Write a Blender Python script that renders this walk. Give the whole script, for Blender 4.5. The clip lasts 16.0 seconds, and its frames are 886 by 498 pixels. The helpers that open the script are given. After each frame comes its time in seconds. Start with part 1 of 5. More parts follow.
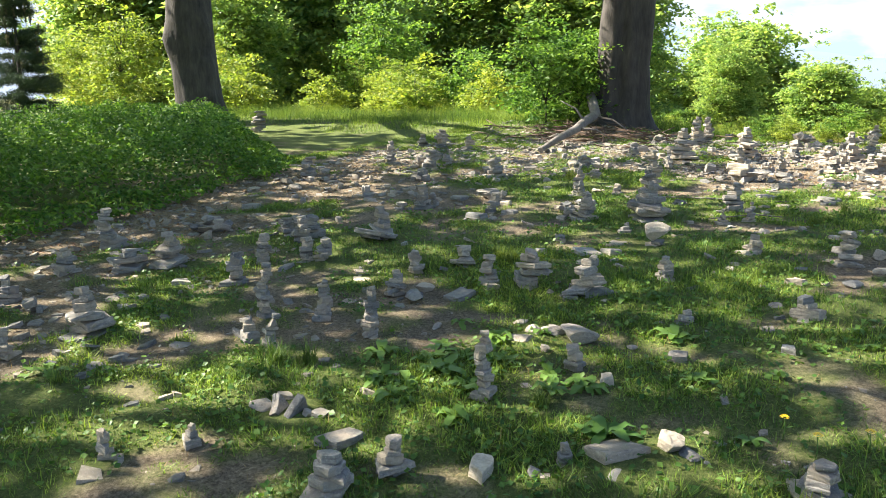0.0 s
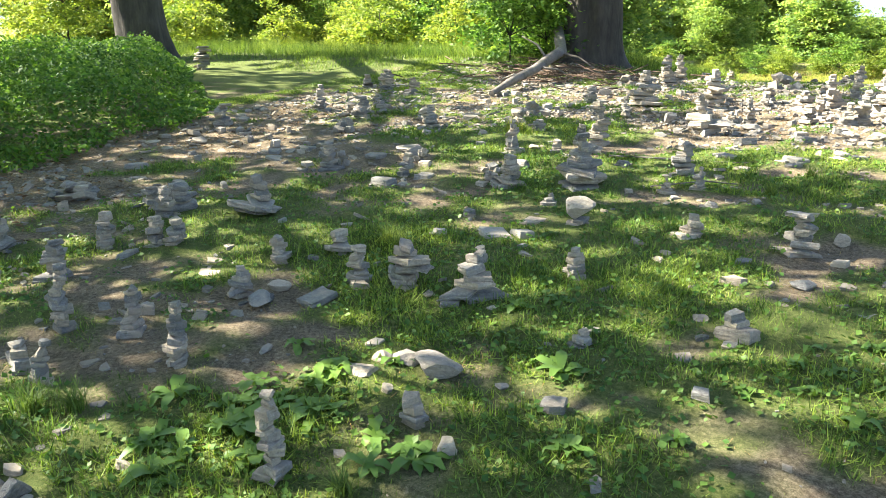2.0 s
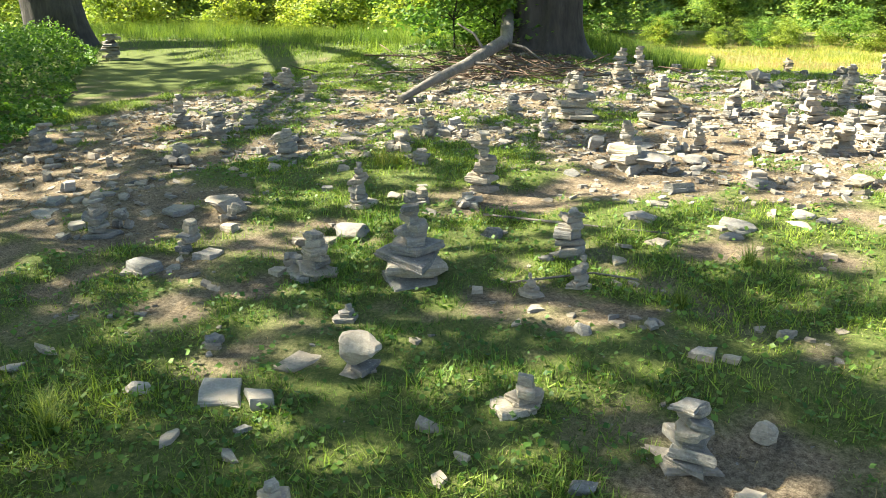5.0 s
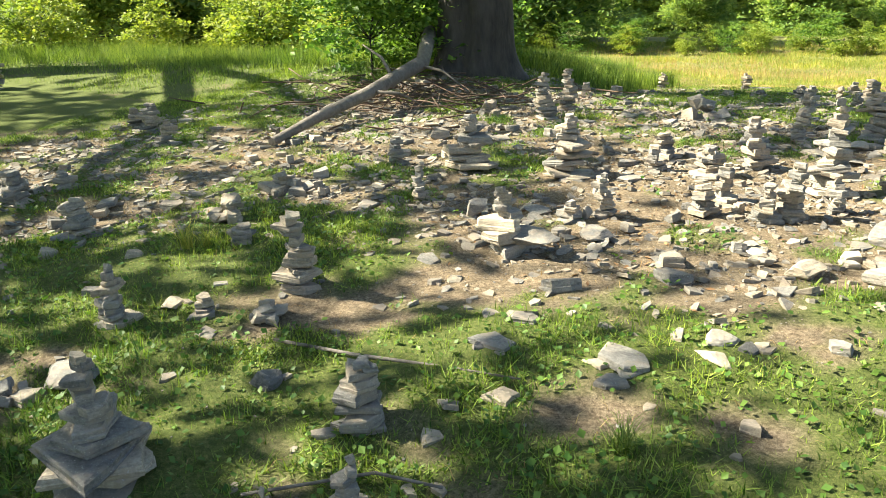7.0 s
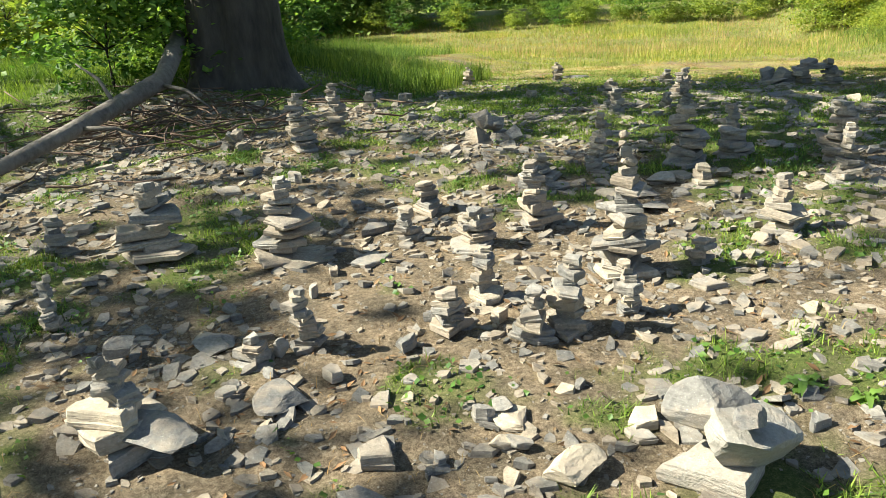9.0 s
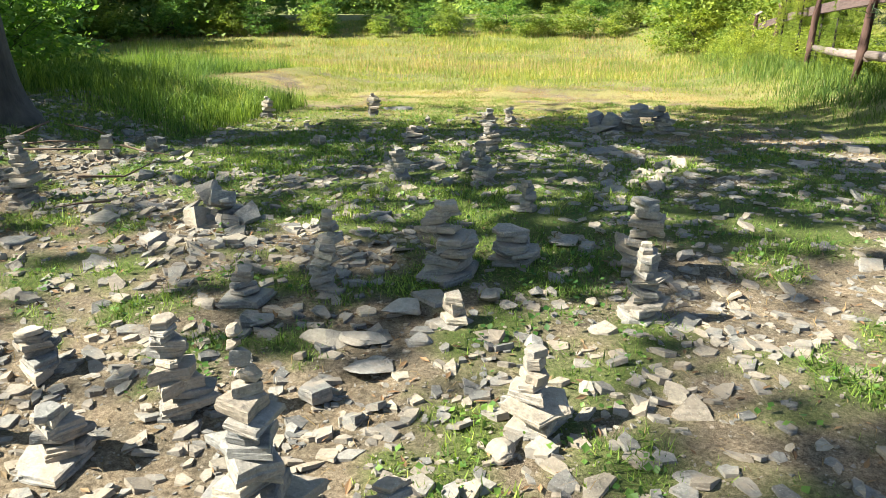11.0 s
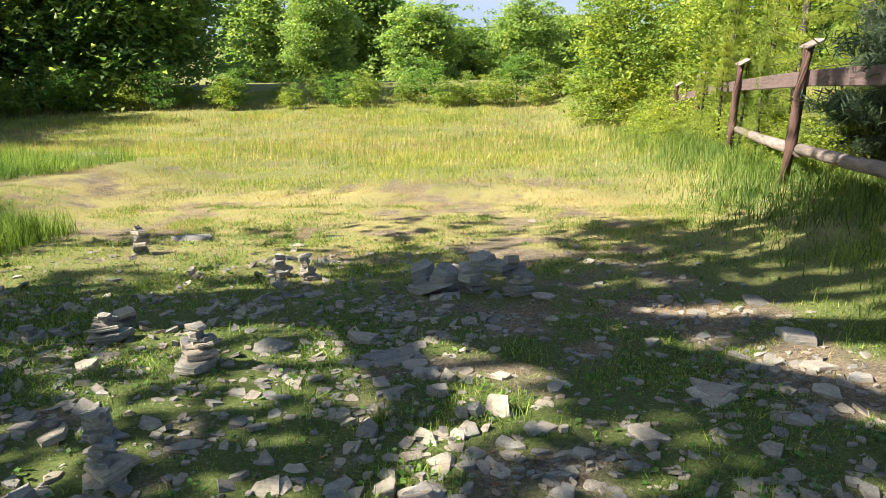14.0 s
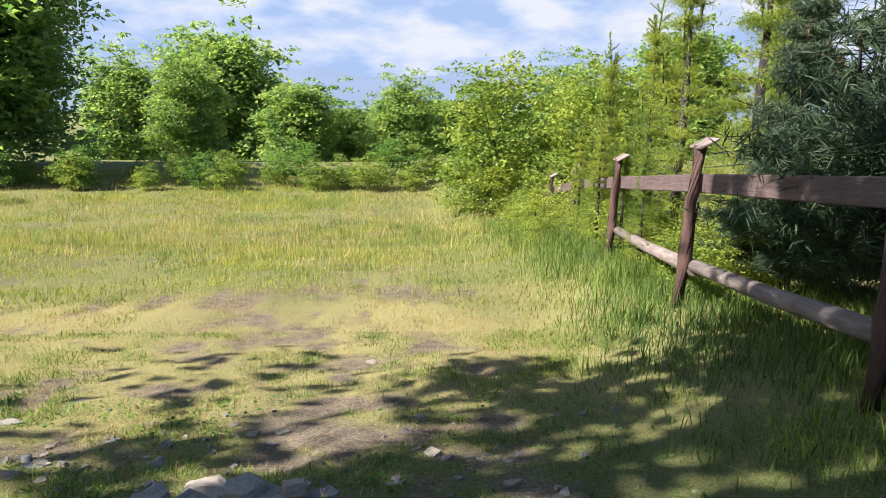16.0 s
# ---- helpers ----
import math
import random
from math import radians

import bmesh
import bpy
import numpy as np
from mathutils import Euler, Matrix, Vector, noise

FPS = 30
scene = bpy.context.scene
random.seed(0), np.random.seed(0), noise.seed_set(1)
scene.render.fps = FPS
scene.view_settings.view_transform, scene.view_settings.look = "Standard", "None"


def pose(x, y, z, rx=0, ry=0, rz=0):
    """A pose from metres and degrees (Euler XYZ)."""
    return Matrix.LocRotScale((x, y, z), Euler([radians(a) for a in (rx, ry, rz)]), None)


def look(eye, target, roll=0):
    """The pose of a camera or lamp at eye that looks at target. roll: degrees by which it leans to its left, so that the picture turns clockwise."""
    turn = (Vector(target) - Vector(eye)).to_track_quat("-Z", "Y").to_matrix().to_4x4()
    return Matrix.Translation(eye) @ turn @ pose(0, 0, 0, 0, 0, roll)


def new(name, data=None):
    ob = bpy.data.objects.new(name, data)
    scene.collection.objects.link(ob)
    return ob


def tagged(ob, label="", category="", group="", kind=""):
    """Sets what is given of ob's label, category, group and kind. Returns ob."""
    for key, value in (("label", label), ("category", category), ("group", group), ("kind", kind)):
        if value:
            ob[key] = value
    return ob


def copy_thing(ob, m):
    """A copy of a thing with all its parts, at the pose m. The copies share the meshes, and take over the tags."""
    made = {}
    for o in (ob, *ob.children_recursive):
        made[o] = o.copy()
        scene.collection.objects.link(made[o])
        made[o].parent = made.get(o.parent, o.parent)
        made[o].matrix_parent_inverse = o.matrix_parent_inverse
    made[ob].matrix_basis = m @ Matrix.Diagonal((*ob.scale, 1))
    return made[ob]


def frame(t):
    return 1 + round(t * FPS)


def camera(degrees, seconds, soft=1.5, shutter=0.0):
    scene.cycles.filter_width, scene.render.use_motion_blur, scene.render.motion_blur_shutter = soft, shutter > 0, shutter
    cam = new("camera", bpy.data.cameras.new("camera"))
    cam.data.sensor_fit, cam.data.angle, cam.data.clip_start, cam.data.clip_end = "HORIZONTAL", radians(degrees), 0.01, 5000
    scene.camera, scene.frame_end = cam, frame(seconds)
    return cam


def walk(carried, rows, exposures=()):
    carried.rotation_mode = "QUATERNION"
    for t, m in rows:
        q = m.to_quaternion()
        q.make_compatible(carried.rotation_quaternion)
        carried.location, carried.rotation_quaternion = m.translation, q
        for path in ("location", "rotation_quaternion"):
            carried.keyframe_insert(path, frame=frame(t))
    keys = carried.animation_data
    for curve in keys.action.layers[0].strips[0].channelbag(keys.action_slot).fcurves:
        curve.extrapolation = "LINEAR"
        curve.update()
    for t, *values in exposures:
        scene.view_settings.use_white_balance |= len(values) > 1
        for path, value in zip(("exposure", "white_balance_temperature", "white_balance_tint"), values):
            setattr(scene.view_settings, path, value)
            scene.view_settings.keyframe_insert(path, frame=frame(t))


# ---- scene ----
cam = camera(59.3, 16.0, soft=0.75)
PATH = [
    (0, (-0.017, 0.088, 1.249), (-0.968, 1.796, 0.827), 0.4),
    (0.5, (-0.095, 0.422, 1.281), (-1.083, 2.097, 0.814), 0.3),
    (1, (-0.095, 0.662, 1.349), (-1.082, 2.334, 0.867), 0.4),
    (1.5, (0.023, 0.974, 1.374), (-0.933, 2.653, 0.858), 0.3),
    (2, (0.092, 1.202, 1.328), (-0.823, 2.880, 0.738), 0.4),
    (2.5, (0.093, 1.563, 1.327), (-0.805, 3.218, 0.654), 0.7),
    (3, (0.193, 1.888, 1.335), (-0.737, 3.516, 0.639), 0.1),
    (3.5, (0.314, 2.188, 1.389), (-0.642, 3.797, 0.683), 0.0),
    (4, (0.281, 2.574, 1.429), (-0.632, 4.207, 0.722), 0.5),
    (4.2, (0.266, 2.708, 1.475), (-0.625, 4.353, 0.769), 0.5),
    (6.3, (0.152, 4.287, 1.552), (-0.850, 5.914, 0.962), -1.2),
    (6.5, (0.190, 4.450, 1.573), (-0.812, 6.073, 0.969), -1.1),
    (7, (0.264, 4.862, 1.561), (-0.629, 6.532, 0.917), -1.1),
    (7.5, (0.258, 5.267, 1.623), (-0.526, 6.985, 0.964), -1.5),
    (8, (0.306, 5.744, 1.625), (-0.391, 7.498, 0.962), -2.3),
    (8.5, (0.331, 6.201, 1.613), (-0.282, 7.979, 0.932), -2.9),
    (9, (0.385, 6.605, 1.681), (-0.181, 8.387, 0.971), -3.0),
    (9.5, (0.580, 6.993, 1.727), (0.055, 8.782, 1.003), -2.7),
    (9.7, (0.628, 7.116, 1.745), (0.131, 8.912, 1.017), -2.4),
    (11.8, (1.026, 8.933, 1.831), (0.888, 10.810, 1.154), 1.9),
    (12, (1.067, 9.090, 1.864), (0.953, 10.973, 1.201), 2.2),
    (12.5, (1.204, 9.585, 1.842), (1.128, 11.484, 1.218), 2.0),
    (13, (1.421, 10.034, 1.838), (1.391, 11.942, 1.239), 0.9),
    (13.5, (1.554, 10.487, 1.902), (1.494, 12.396, 1.308), 0.3),
    (14, (1.756, 10.961, 1.899), (1.611, 12.872, 1.329), -0.2),
    (14.5, (1.871, 11.411, 1.898), (1.768, 13.336, 1.365), 0.5),
    (15, (1.985, 11.909, 1.928), (1.960, 13.849, 1.441), 1.1),
    (15.5, (2.095, 12.407, 1.917), (2.155, 14.357, 1.480), 1.3),
    (16, (2.172, 12.878, 1.918), (2.321, 14.837, 1.547), 1.7),
]
walk(cam, [(t, look(eye, target, roll)) for t, eye, target, roll in PATH],
     [(0, 2.3, 6600, 9), (1, 2.5, 6600, 9), (3, 2.8, 6800, 4), (4.2, 2.7, 6900, 3), (6.5, 2.2, 7100, 4), (7.5, 2.1, 7000, 4), (9, 1.65, 6600, 3), (9.7, 1.65, 6600, 3), (12, 2.1, 6200, 7), (14, 1.85, 6500, 9), (15.5, 1.5, 6200, 13), (16, 1.5, 5950, 15)])

# ---- sky and sun ----
SUN_FROM, SUN_UP = radians(255), radians(41)
world = bpy.data.worlds.new("sky")
scene.world = world
world.use_nodes = True
wt = world.node_tree
sky = wt.nodes.new("ShaderNodeTexSky")
sky.sky_type, sky.sun_disc = "NISHITA", False
sky.sun_elevation, sky.sun_rotation = SUN_UP, SUN_FROM
sky.dust_density, sky.altitude, sky.air_density, sky.ozone_density = 1.6, 900, 0.8, 0.5
wt.links.new(sky.outputs[0], wt.nodes["Background"].inputs[0])
wt.nodes["Background"].inputs[1].default_value = 0.072
sun = new("sun", bpy.data.lights.new("sun", "SUN"))
sun.data.energy, sun.data.angle, sun.data.color = 5.0, radians(0.53), (1.0, 0.94, 0.83)
to_sun = Vector((math.sin(SUN_FROM) * math.cos(SUN_UP), math.cos(SUN_FROM) * math.cos(SUN_UP), math.sin(SUN_UP)))
sun.matrix_world = look(to_sun * 60, (0, 0, 0))


# ---- materials ----
def material(name):
    m = bpy.data.materials.new(name)
    m.use_nodes = True
    return m, m.node_tree.nodes, m.node_tree.links, m.node_tree.nodes["Principled BSDF"]


def ramp(nodes, links, source, stops):
    r = nodes.new("ShaderNodeValToRGB")
    while len(r.color_ramp.elements) < len(stops):
        r.color_ramp.elements.new(0.5)
    for e, (at, col) in zip(r.color_ramp.elements, stops):
        e.position, e.color = at, (*col, 1)
    links.new(source, r.inputs[0])
    return r.outputs[0]


def noise_node(nodes, links, scale, detail=4, rough=0.6, coords=None):
    n = nodes.new("ShaderNodeTexNoise")
    n.inputs["Scale"].default_value, n.inputs["Detail"].default_value, n.inputs["Roughness"].default_value = scale, detail, rough
    if coords is not None:
        links.new(coords, n.inputs["Vector"])
    return n.outputs["Fac"]


def mixed(nodes, links, fac, a, b, kind="MIX"):
    x = nodes.new("ShaderNodeMix")
    x.data_type, x.blend_type = "RGBA", kind
    for value, socket in ((fac, x.inputs[0]), (a, x.inputs[6]), (b, x.inputs[7])):
        if isinstance(value, (int, float)):
            socket.default_value = value
        elif isinstance(value, tuple):
            socket.default_value = (*value, 1)
        else:
            links.new(value, socket)
    return x.outputs[2]


def bump(nodes, links, height, strength, distance, target):
    b = nodes.new("ShaderNodeBump")
    b.inputs["Strength"].default_value, b.inputs["Distance"].default_value = strength, distance
    links.new(height, b.inputs["Height"])
    links.new(b.outputs[0], target.inputs["Normal"])


def stone_material(name, dark, light, warm, per_island=False):
    m, n, l, p = material(name)
    pos = n.new("ShaderNodeNewGeometry").outputs["Position"]
    strata = n.new("ShaderNodeMapping")
    strata.inputs["Scale"].default_value = (12, 12, 95)
    l.new(pos, strata.inputs["Vector"])
    grain = noise_node(n, l, 70, 6, 0.72, pos)
    layer = noise_node(n, l, 1.0, 4, 0.6, strata.outputs[0])
    patch = noise_node(n, l, 11, 4, 0.6, pos)
    base = ramp(n, l, mixed(n, l, 0.42, grain, layer), [(0.34, dark), (0.64, light)])
    if per_island:
        rnd = n.new("ShaderNodeNewGeometry").outputs["Random Per Island"]
    else:
        rnd = n.new("ShaderNodeObjectInfo").outputs["Random"]
    tone = ramp(n, l, rnd, [(0.0, (0.50, 0.52, 0.56)), (0.25, (0.80, 0.82, 0.84)), (0.5, (1.0, 1.0, 1.0)), (0.75, (1.12, 1.0, 0.87)), (1.0, (1.5, 1.4, 1.22))])
    base = mixed(n, l, 1.0, base, tone, "MULTIPLY")
    stain = ramp(n, l, patch, [(0.46, (0, 0, 0)), (0.66, (0.8, 0.8, 0.8))])
    base = mixed(n, l, stain, base, warm)
    specks = ramp(n, l, noise_node(n, l, 190, 2, 0.5, pos), [(0.64, (0, 0, 0)), (0.72, (0.6, 0.6, 0.6))])
    base = mixed(n, l, specks, base, (0.46, 0.45, 0.40))
    l.new(base, p.inputs["Base Color"])
    p.inputs["Roughness"].default_value = 0.82
    p.inputs["Specular IOR Level"].default_value = 0.3
    bump(n, l, mixed(n, l, 0.5, grain, layer), 0.9, 0.014, p)
    return m


SLATE = stone_material("slate", (0.13, 0.122, 0.11), (0.37, 0.345, 0.305), (0.31, 0.255, 0.195))
PALE = stone_material("pale_stone", (0.23, 0.21, 0.185), (0.43, 0.40, 0.345), (0.36, 0.30, 0.235))
SHARDS = stone_material("slate_shards", (0.115, 0.107, 0.094), (0.33, 0.305, 0.265), (0.27, 0.22, 0.165), True)


def leaf_material(name, low, high, through_=0.45, rough=0.55):
    m, n, l, p = material(name)
    geo = n.new("ShaderNodeNewGeometry")
    col = ramp(n, l, geo.outputs["Random Per Island"], [(0.0, low), (1.0, high)])
    drift = ramp(n, l, noise_node(n, l, 0.8, 2, 0.5, geo.outputs["Position"]), [(0.3, (0.6, 0.7, 0.66)), (0.7, (1.32, 1.14, 0.95))])
    col = mixed(n, l, 1.0, col, drift, "MULTIPLY")
    l.new(col, p.inputs["Base Color"])
    p.inputs["Roughness"].default_value = rough
    p.inputs["Specular IOR Level"].default_value = 0.3
    t = n.new("ShaderNodeBsdfTranslucent")
    l.new(mixed(n, l, 1.0, col, (1.22, 1.22, 0.68), "MULTIPLY"), t.inputs[0])
    x = n.new("ShaderNodeMixShader")
    x.inputs[0].default_value = through_
    l.new(p.outputs[0], x.inputs[1])
    l.new(t.outputs[0], x.inputs[2])
    l.new(x.outputs[0], n["Material Output"].inputs[0])
    return m


BEECH = leaf_material("beech_leaves", (0.06, 0.15, 0.03), (0.22, 0.36, 0.08), 0.5)
WOODLEAF = leaf_material("woodland_leaves", (0.11, 0.22, 0.065), (0.38, 0.50, 0.17), 0.58)
BRIGHT = leaf_material("young_leaves", (0.14, 0.23, 0.04), (0.33, 0.40, 0.08))
LIME = leaf_material("lime_green_shoots", (0.15, 0.23, 0.035), (0.37, 0.43, 0.085), 0.5)
SHRUB = leaf_material("shrub_leaves", (0.03, 0.10, 0.016), (0.16, 0.29, 0.05), 0.4)
NEEDLE = leaf_material("pine_needles", (0.02, 0.045, 0.028), (0.085, 0.125, 0.065), 0.12)
CANDLE = leaf_material("pine_candles", (0.09, 0.10, 0.05), (0.17, 0.15, 0.085), 0.15)
DOCK = leaf_material("dock_leaves", (0.07, 0.16, 0.04), (0.16, 0.28, 0.065), 0.35, 0.42)
WEED = leaf_material("turf_weeds", (0.04, 0.11, 0.02), (0.14, 0.25, 0.05), 0.3, 0.5)
GRASS = leaf_material("grass_blades", (0.03, 0.085, 0.010), (0.29, 0.41, 0.085), 0.33)
MEADOW = leaf_material("meadow_blades", (0.13, 0.22, 0.04), (0.42, 0.42, 0.13), 0.45)
SEED = leaf_material("seeding_stalks", (0.33, 0.22, 0.11), (0.52, 0.42, 0.24), 0.3)
VERGE = leaf_material("verge_blades", (0.04, 0.09, 0.017), (0.22, 0.30, 0.065), 0.3)
LITTER = leaf_material("brown_leaf_litter", (0.07, 0.04, 0.02), (0.30, 0.19, 0.11), 0.1, 0.8)
STRAW = leaf_material("dry_litter", (0.25, 0.17, 0.08), (0.42, 0.32, 0.17), 0.2, 0.8)


def wood_material(name, dark, light, along=(14, 14, 1.5)):
    m, n, l, p = material(name)
    tc = n.new("ShaderNodeTexCoord")
    mp = n.new("ShaderNodeMapping")
    mp.inputs["Scale"].default_value = along
    l.new(tc.outputs["Object"], mp.inputs["Vector"])
    fib = noise_node(n, l, 2.2, 6, 0.7, mp.outputs[0])
    big = noise_node(n, l, 2.5, 3, 0.5, tc.outputs["Object"])
    col = ramp(n, l, mixed(n, l, 0.35, fib, big), [(0.32, dark), (0.68, light)])
    l.new(col, p.inputs["Base Color"])
    p.inputs["Roughness"].default_value = 0.85
    bump(n, l, fib, 0.8, 0.02, p)
    return m


BARK = wood_material("beech_bark", (0.010, 0.008, 0.006), (0.075, 0.062, 0.05), (6, 6, 1.2))
BRANCH = wood_material("dead_branch_bark", (0.07, 0.06, 0.05), (0.24, 0.21, 0.18), (8, 8, 8))
STAINED = wood_material("brown_stained_timber", (0.045, 0.022, 0.016), (0.12, 0.062, 0.045))
RAIL = wood_material("faded_brown_plank", (0.05, 0.03, 0.026), (0.145, 0.095, 0.085), (1.5, 14, 14))
GREY_LOG = wood_material("grey_log", (0.08, 0.058, 0.048), (0.30, 0.235, 0.195), (1.5, 14, 14))
TWIG = wood_material("brown_twigs", (0.06, 0.035, 0.022), (0.17, 0.11, 0.075), (9, 9, 9))


# ---- terrain ----
def smooth(u):
    u = np.clip(u, 0, 1)
    return u * u * (3 - 2 * u)


KNOT = np.array([-4, 1, 4, 7, 10, 13, 16, 20, 26, 34, 44.0])
RISE = np.array([-0.362, -0.064, 0.106, 0.272, 0.381, 0.359, 0.136, -0.278, -0.838, -1.632, -1.9])
STEEP = np.gradient(RISE, KNOT)


def height(x, y):
    """The lie of the land: a low crest that falls away to a meadow and then into a wide valley."""
    x, y = np.asarray(x, float), np.asarray(y, float)
    v = np.clip(y, KNOT[0], KNOT[-1])
    i = np.clip(np.searchsorted(KNOT, v) - 1, 0, len(KNOT) - 2)
    w = KNOT[i + 1] - KNOT[i]
    u = (v - KNOT[i]) / w
    z = ((2 * u**3 - 3 * u**2 + 1) * RISE[i] + (u**3 - 2 * u**2 + u) * w * STEEP[i]
         + (3 * u**2 - 2 * u**3) * RISE[i + 1] + (u**3 - u**2) * w * STEEP[i + 1])
    z = z + 0.016 * np.clip(x, -25, 25)
    z = z + 0.3 * smooth((-2.5 - x) / 2) * smooth((y - 11.5) / 3) * (1 - smooth((y - 20) / 14))
    z = z + 0.3 * smooth((x - 3.4) / 1.8) * smooth((y - 13) / 3)
    z = z - 0.13 * np.clip(y - 56, 0, 400) * smooth((y - 56) / 30)
    return z


def hz(x, y):
    return float(height(x, y))


NOISE = np.random.default_rng(5).random((64, 64))


def field(x, y, scale, shift=0.0):
    """Smooth value noise, 0 to 1, with features about scale metres wide."""
    u, v = np.asarray(x, float) / scale + shift + 1000, np.asarray(y, float) / scale + 2 * shift + 1000
    i, j = np.floor(u).astype(int), np.floor(v).astype(int)
    a, b = smooth(u - i), smooth(v - j)
    g = lambda p, q: NOISE[p % 64, q % 64]
    return (g(i, j) * (1 - a) + g(i + 1, j) * a) * (1 - b) + (g(i, j + 1) * (1 - a) + g(i + 1, j + 1) * a) * b


def blob(x, y, cx, cy, rx, ry):
    return np.exp(-(((x - cx) / rx) ** 2 + ((y - cy) / ry) ** 2))


def cover(x, y):
    """How grassy the ground is, 0 bare to 1 full."""
    x, y = np.asarray(x, float), np.asarray(y, float)
    c = np.full(np.broadcast(x, y).shape, 0.82)
    c = c + 0.5 * smooth((y - 38) / 8)
    c = c + 0.16 * blob(x, y, -0.3, 3.6, 1.6, 2.2)
    c = c - 0.5 * blob(x, y, 0.1, 5.35, 0.5, 0.35) - 0.45 * blob(x, y, -0.35, 4.65, 0.35, 0.2) - 0.35 * blob(x, y, -2.2, 3.1, 0.6, 0.5) - 0.3 * blob(x, y, -0.75, 2.1, 0.5, 0.25)
    c = c - 0.5 * smooth((-2.6 - x) / 1.6) * (1 - smooth((y - 9.5) / 2)) * smooth((x + 7) / 1)
    c = c - 0.45 * blob(x, y, -0.6, 8.4, 1.6, 0.9) - 0.3 * blob(x, y, 0.4, 9.6, 1.3, 1.2) - 0.18 * blob(x, y, 0, 6.9, 1.0, 0.5)
    c = c - 0.5 * smooth((y - 8.8) / 1.2) * (1 - smooth((y - 10.8 + 0.5 * np.clip(x, -4, 1)) / 2.5)) * smooth((x + 5.5) / 1.5) * (1 - smooth((x + 0.2) / 3.2))
    c = c - 0.3 * smooth((x - 0.9) / 0.8) * (1 - smooth((x - 3.4) / 0.8)) * smooth((y - 8.5) / 1.5) * (1 - smooth((y - 14) / 2.5))
    c = c - 0.16 * blob(x, y, 1.8, 18, 1.4, 2) - 0.4 * blob(x - (8 - 0.5 * (y - 10)), y, -6.5, 24, 0.7, 6)
    c = c + 0.5 * smooth((x - 3.3) / 0.6) * smooth((y - 10) / 4)
    c = c + 0.35 * blob(x, y, 0.55, 7.35, 0.8, 0.3) + 0.35 * blob(x, y, 1.7, 8.3, 0.5, 0.7) + 0.22 * blob(x, y, -2.5, 9.3, 0.9, 0.5) + 0.2 * blob(x, y, 0.2, 9.0, 0.5, 0.3)
    c = c + 0.14 * smooth((y - 9.3) / 1.0) * (1 - smooth((y - 13.5) / 2)) + 0.08 * smooth((y - 10.8) / 1.5) * smooth((x + 2.2) / 1.5) * (1 - smooth((x - 2.4) / 0.8)) * (1 - smooth((y - 15) / 2))
    c = c + 0.75 * (field(x, y, 0.9) - 0.5) + 0.85 * (field(x, y, 0.33, 3.3) - 0.5) + 0.55 * (field(x, y, 0.13, 7.7) - 0.5)
    return np.clip(c, 0, 1)


def mesh_of(name, verts, faces, mat=None, flat=True):
    """A mesh from arrays of places and of equal-sided faces."""
    me = bpy.data.meshes.new(name)
    verts, faces = np.asarray(verts, np.float32), np.asarray(faces, np.int32)
    k = faces.shape[1]
    me.vertices.add(len(verts))
    me.vertices.foreach_set("co", verts.ravel())
    me.loops.add(faces.size)
    me.loops.foreach_set("vertex_index", faces.ravel())
    me.polygons.add(len(faces))
    me.polygons.foreach_set("loop_start", np.arange(len(faces), dtype=np.int32) * k)
    me.polygons.foreach_set("use_smooth", np.full(len(faces), not flat))
    me.update(calc_edges=True)
    me.validate()
    if mat:
        me.materials.append(mat)
    return me


def stretched(near, far, step, grow):
    """Coordinates that stand close together near the middle and ever wider beyond it."""
    out, at, d = [], 0.0, step
    while at < far:
        d = d if at < near else d * grow
        at += d
        out.append(at)
    return out


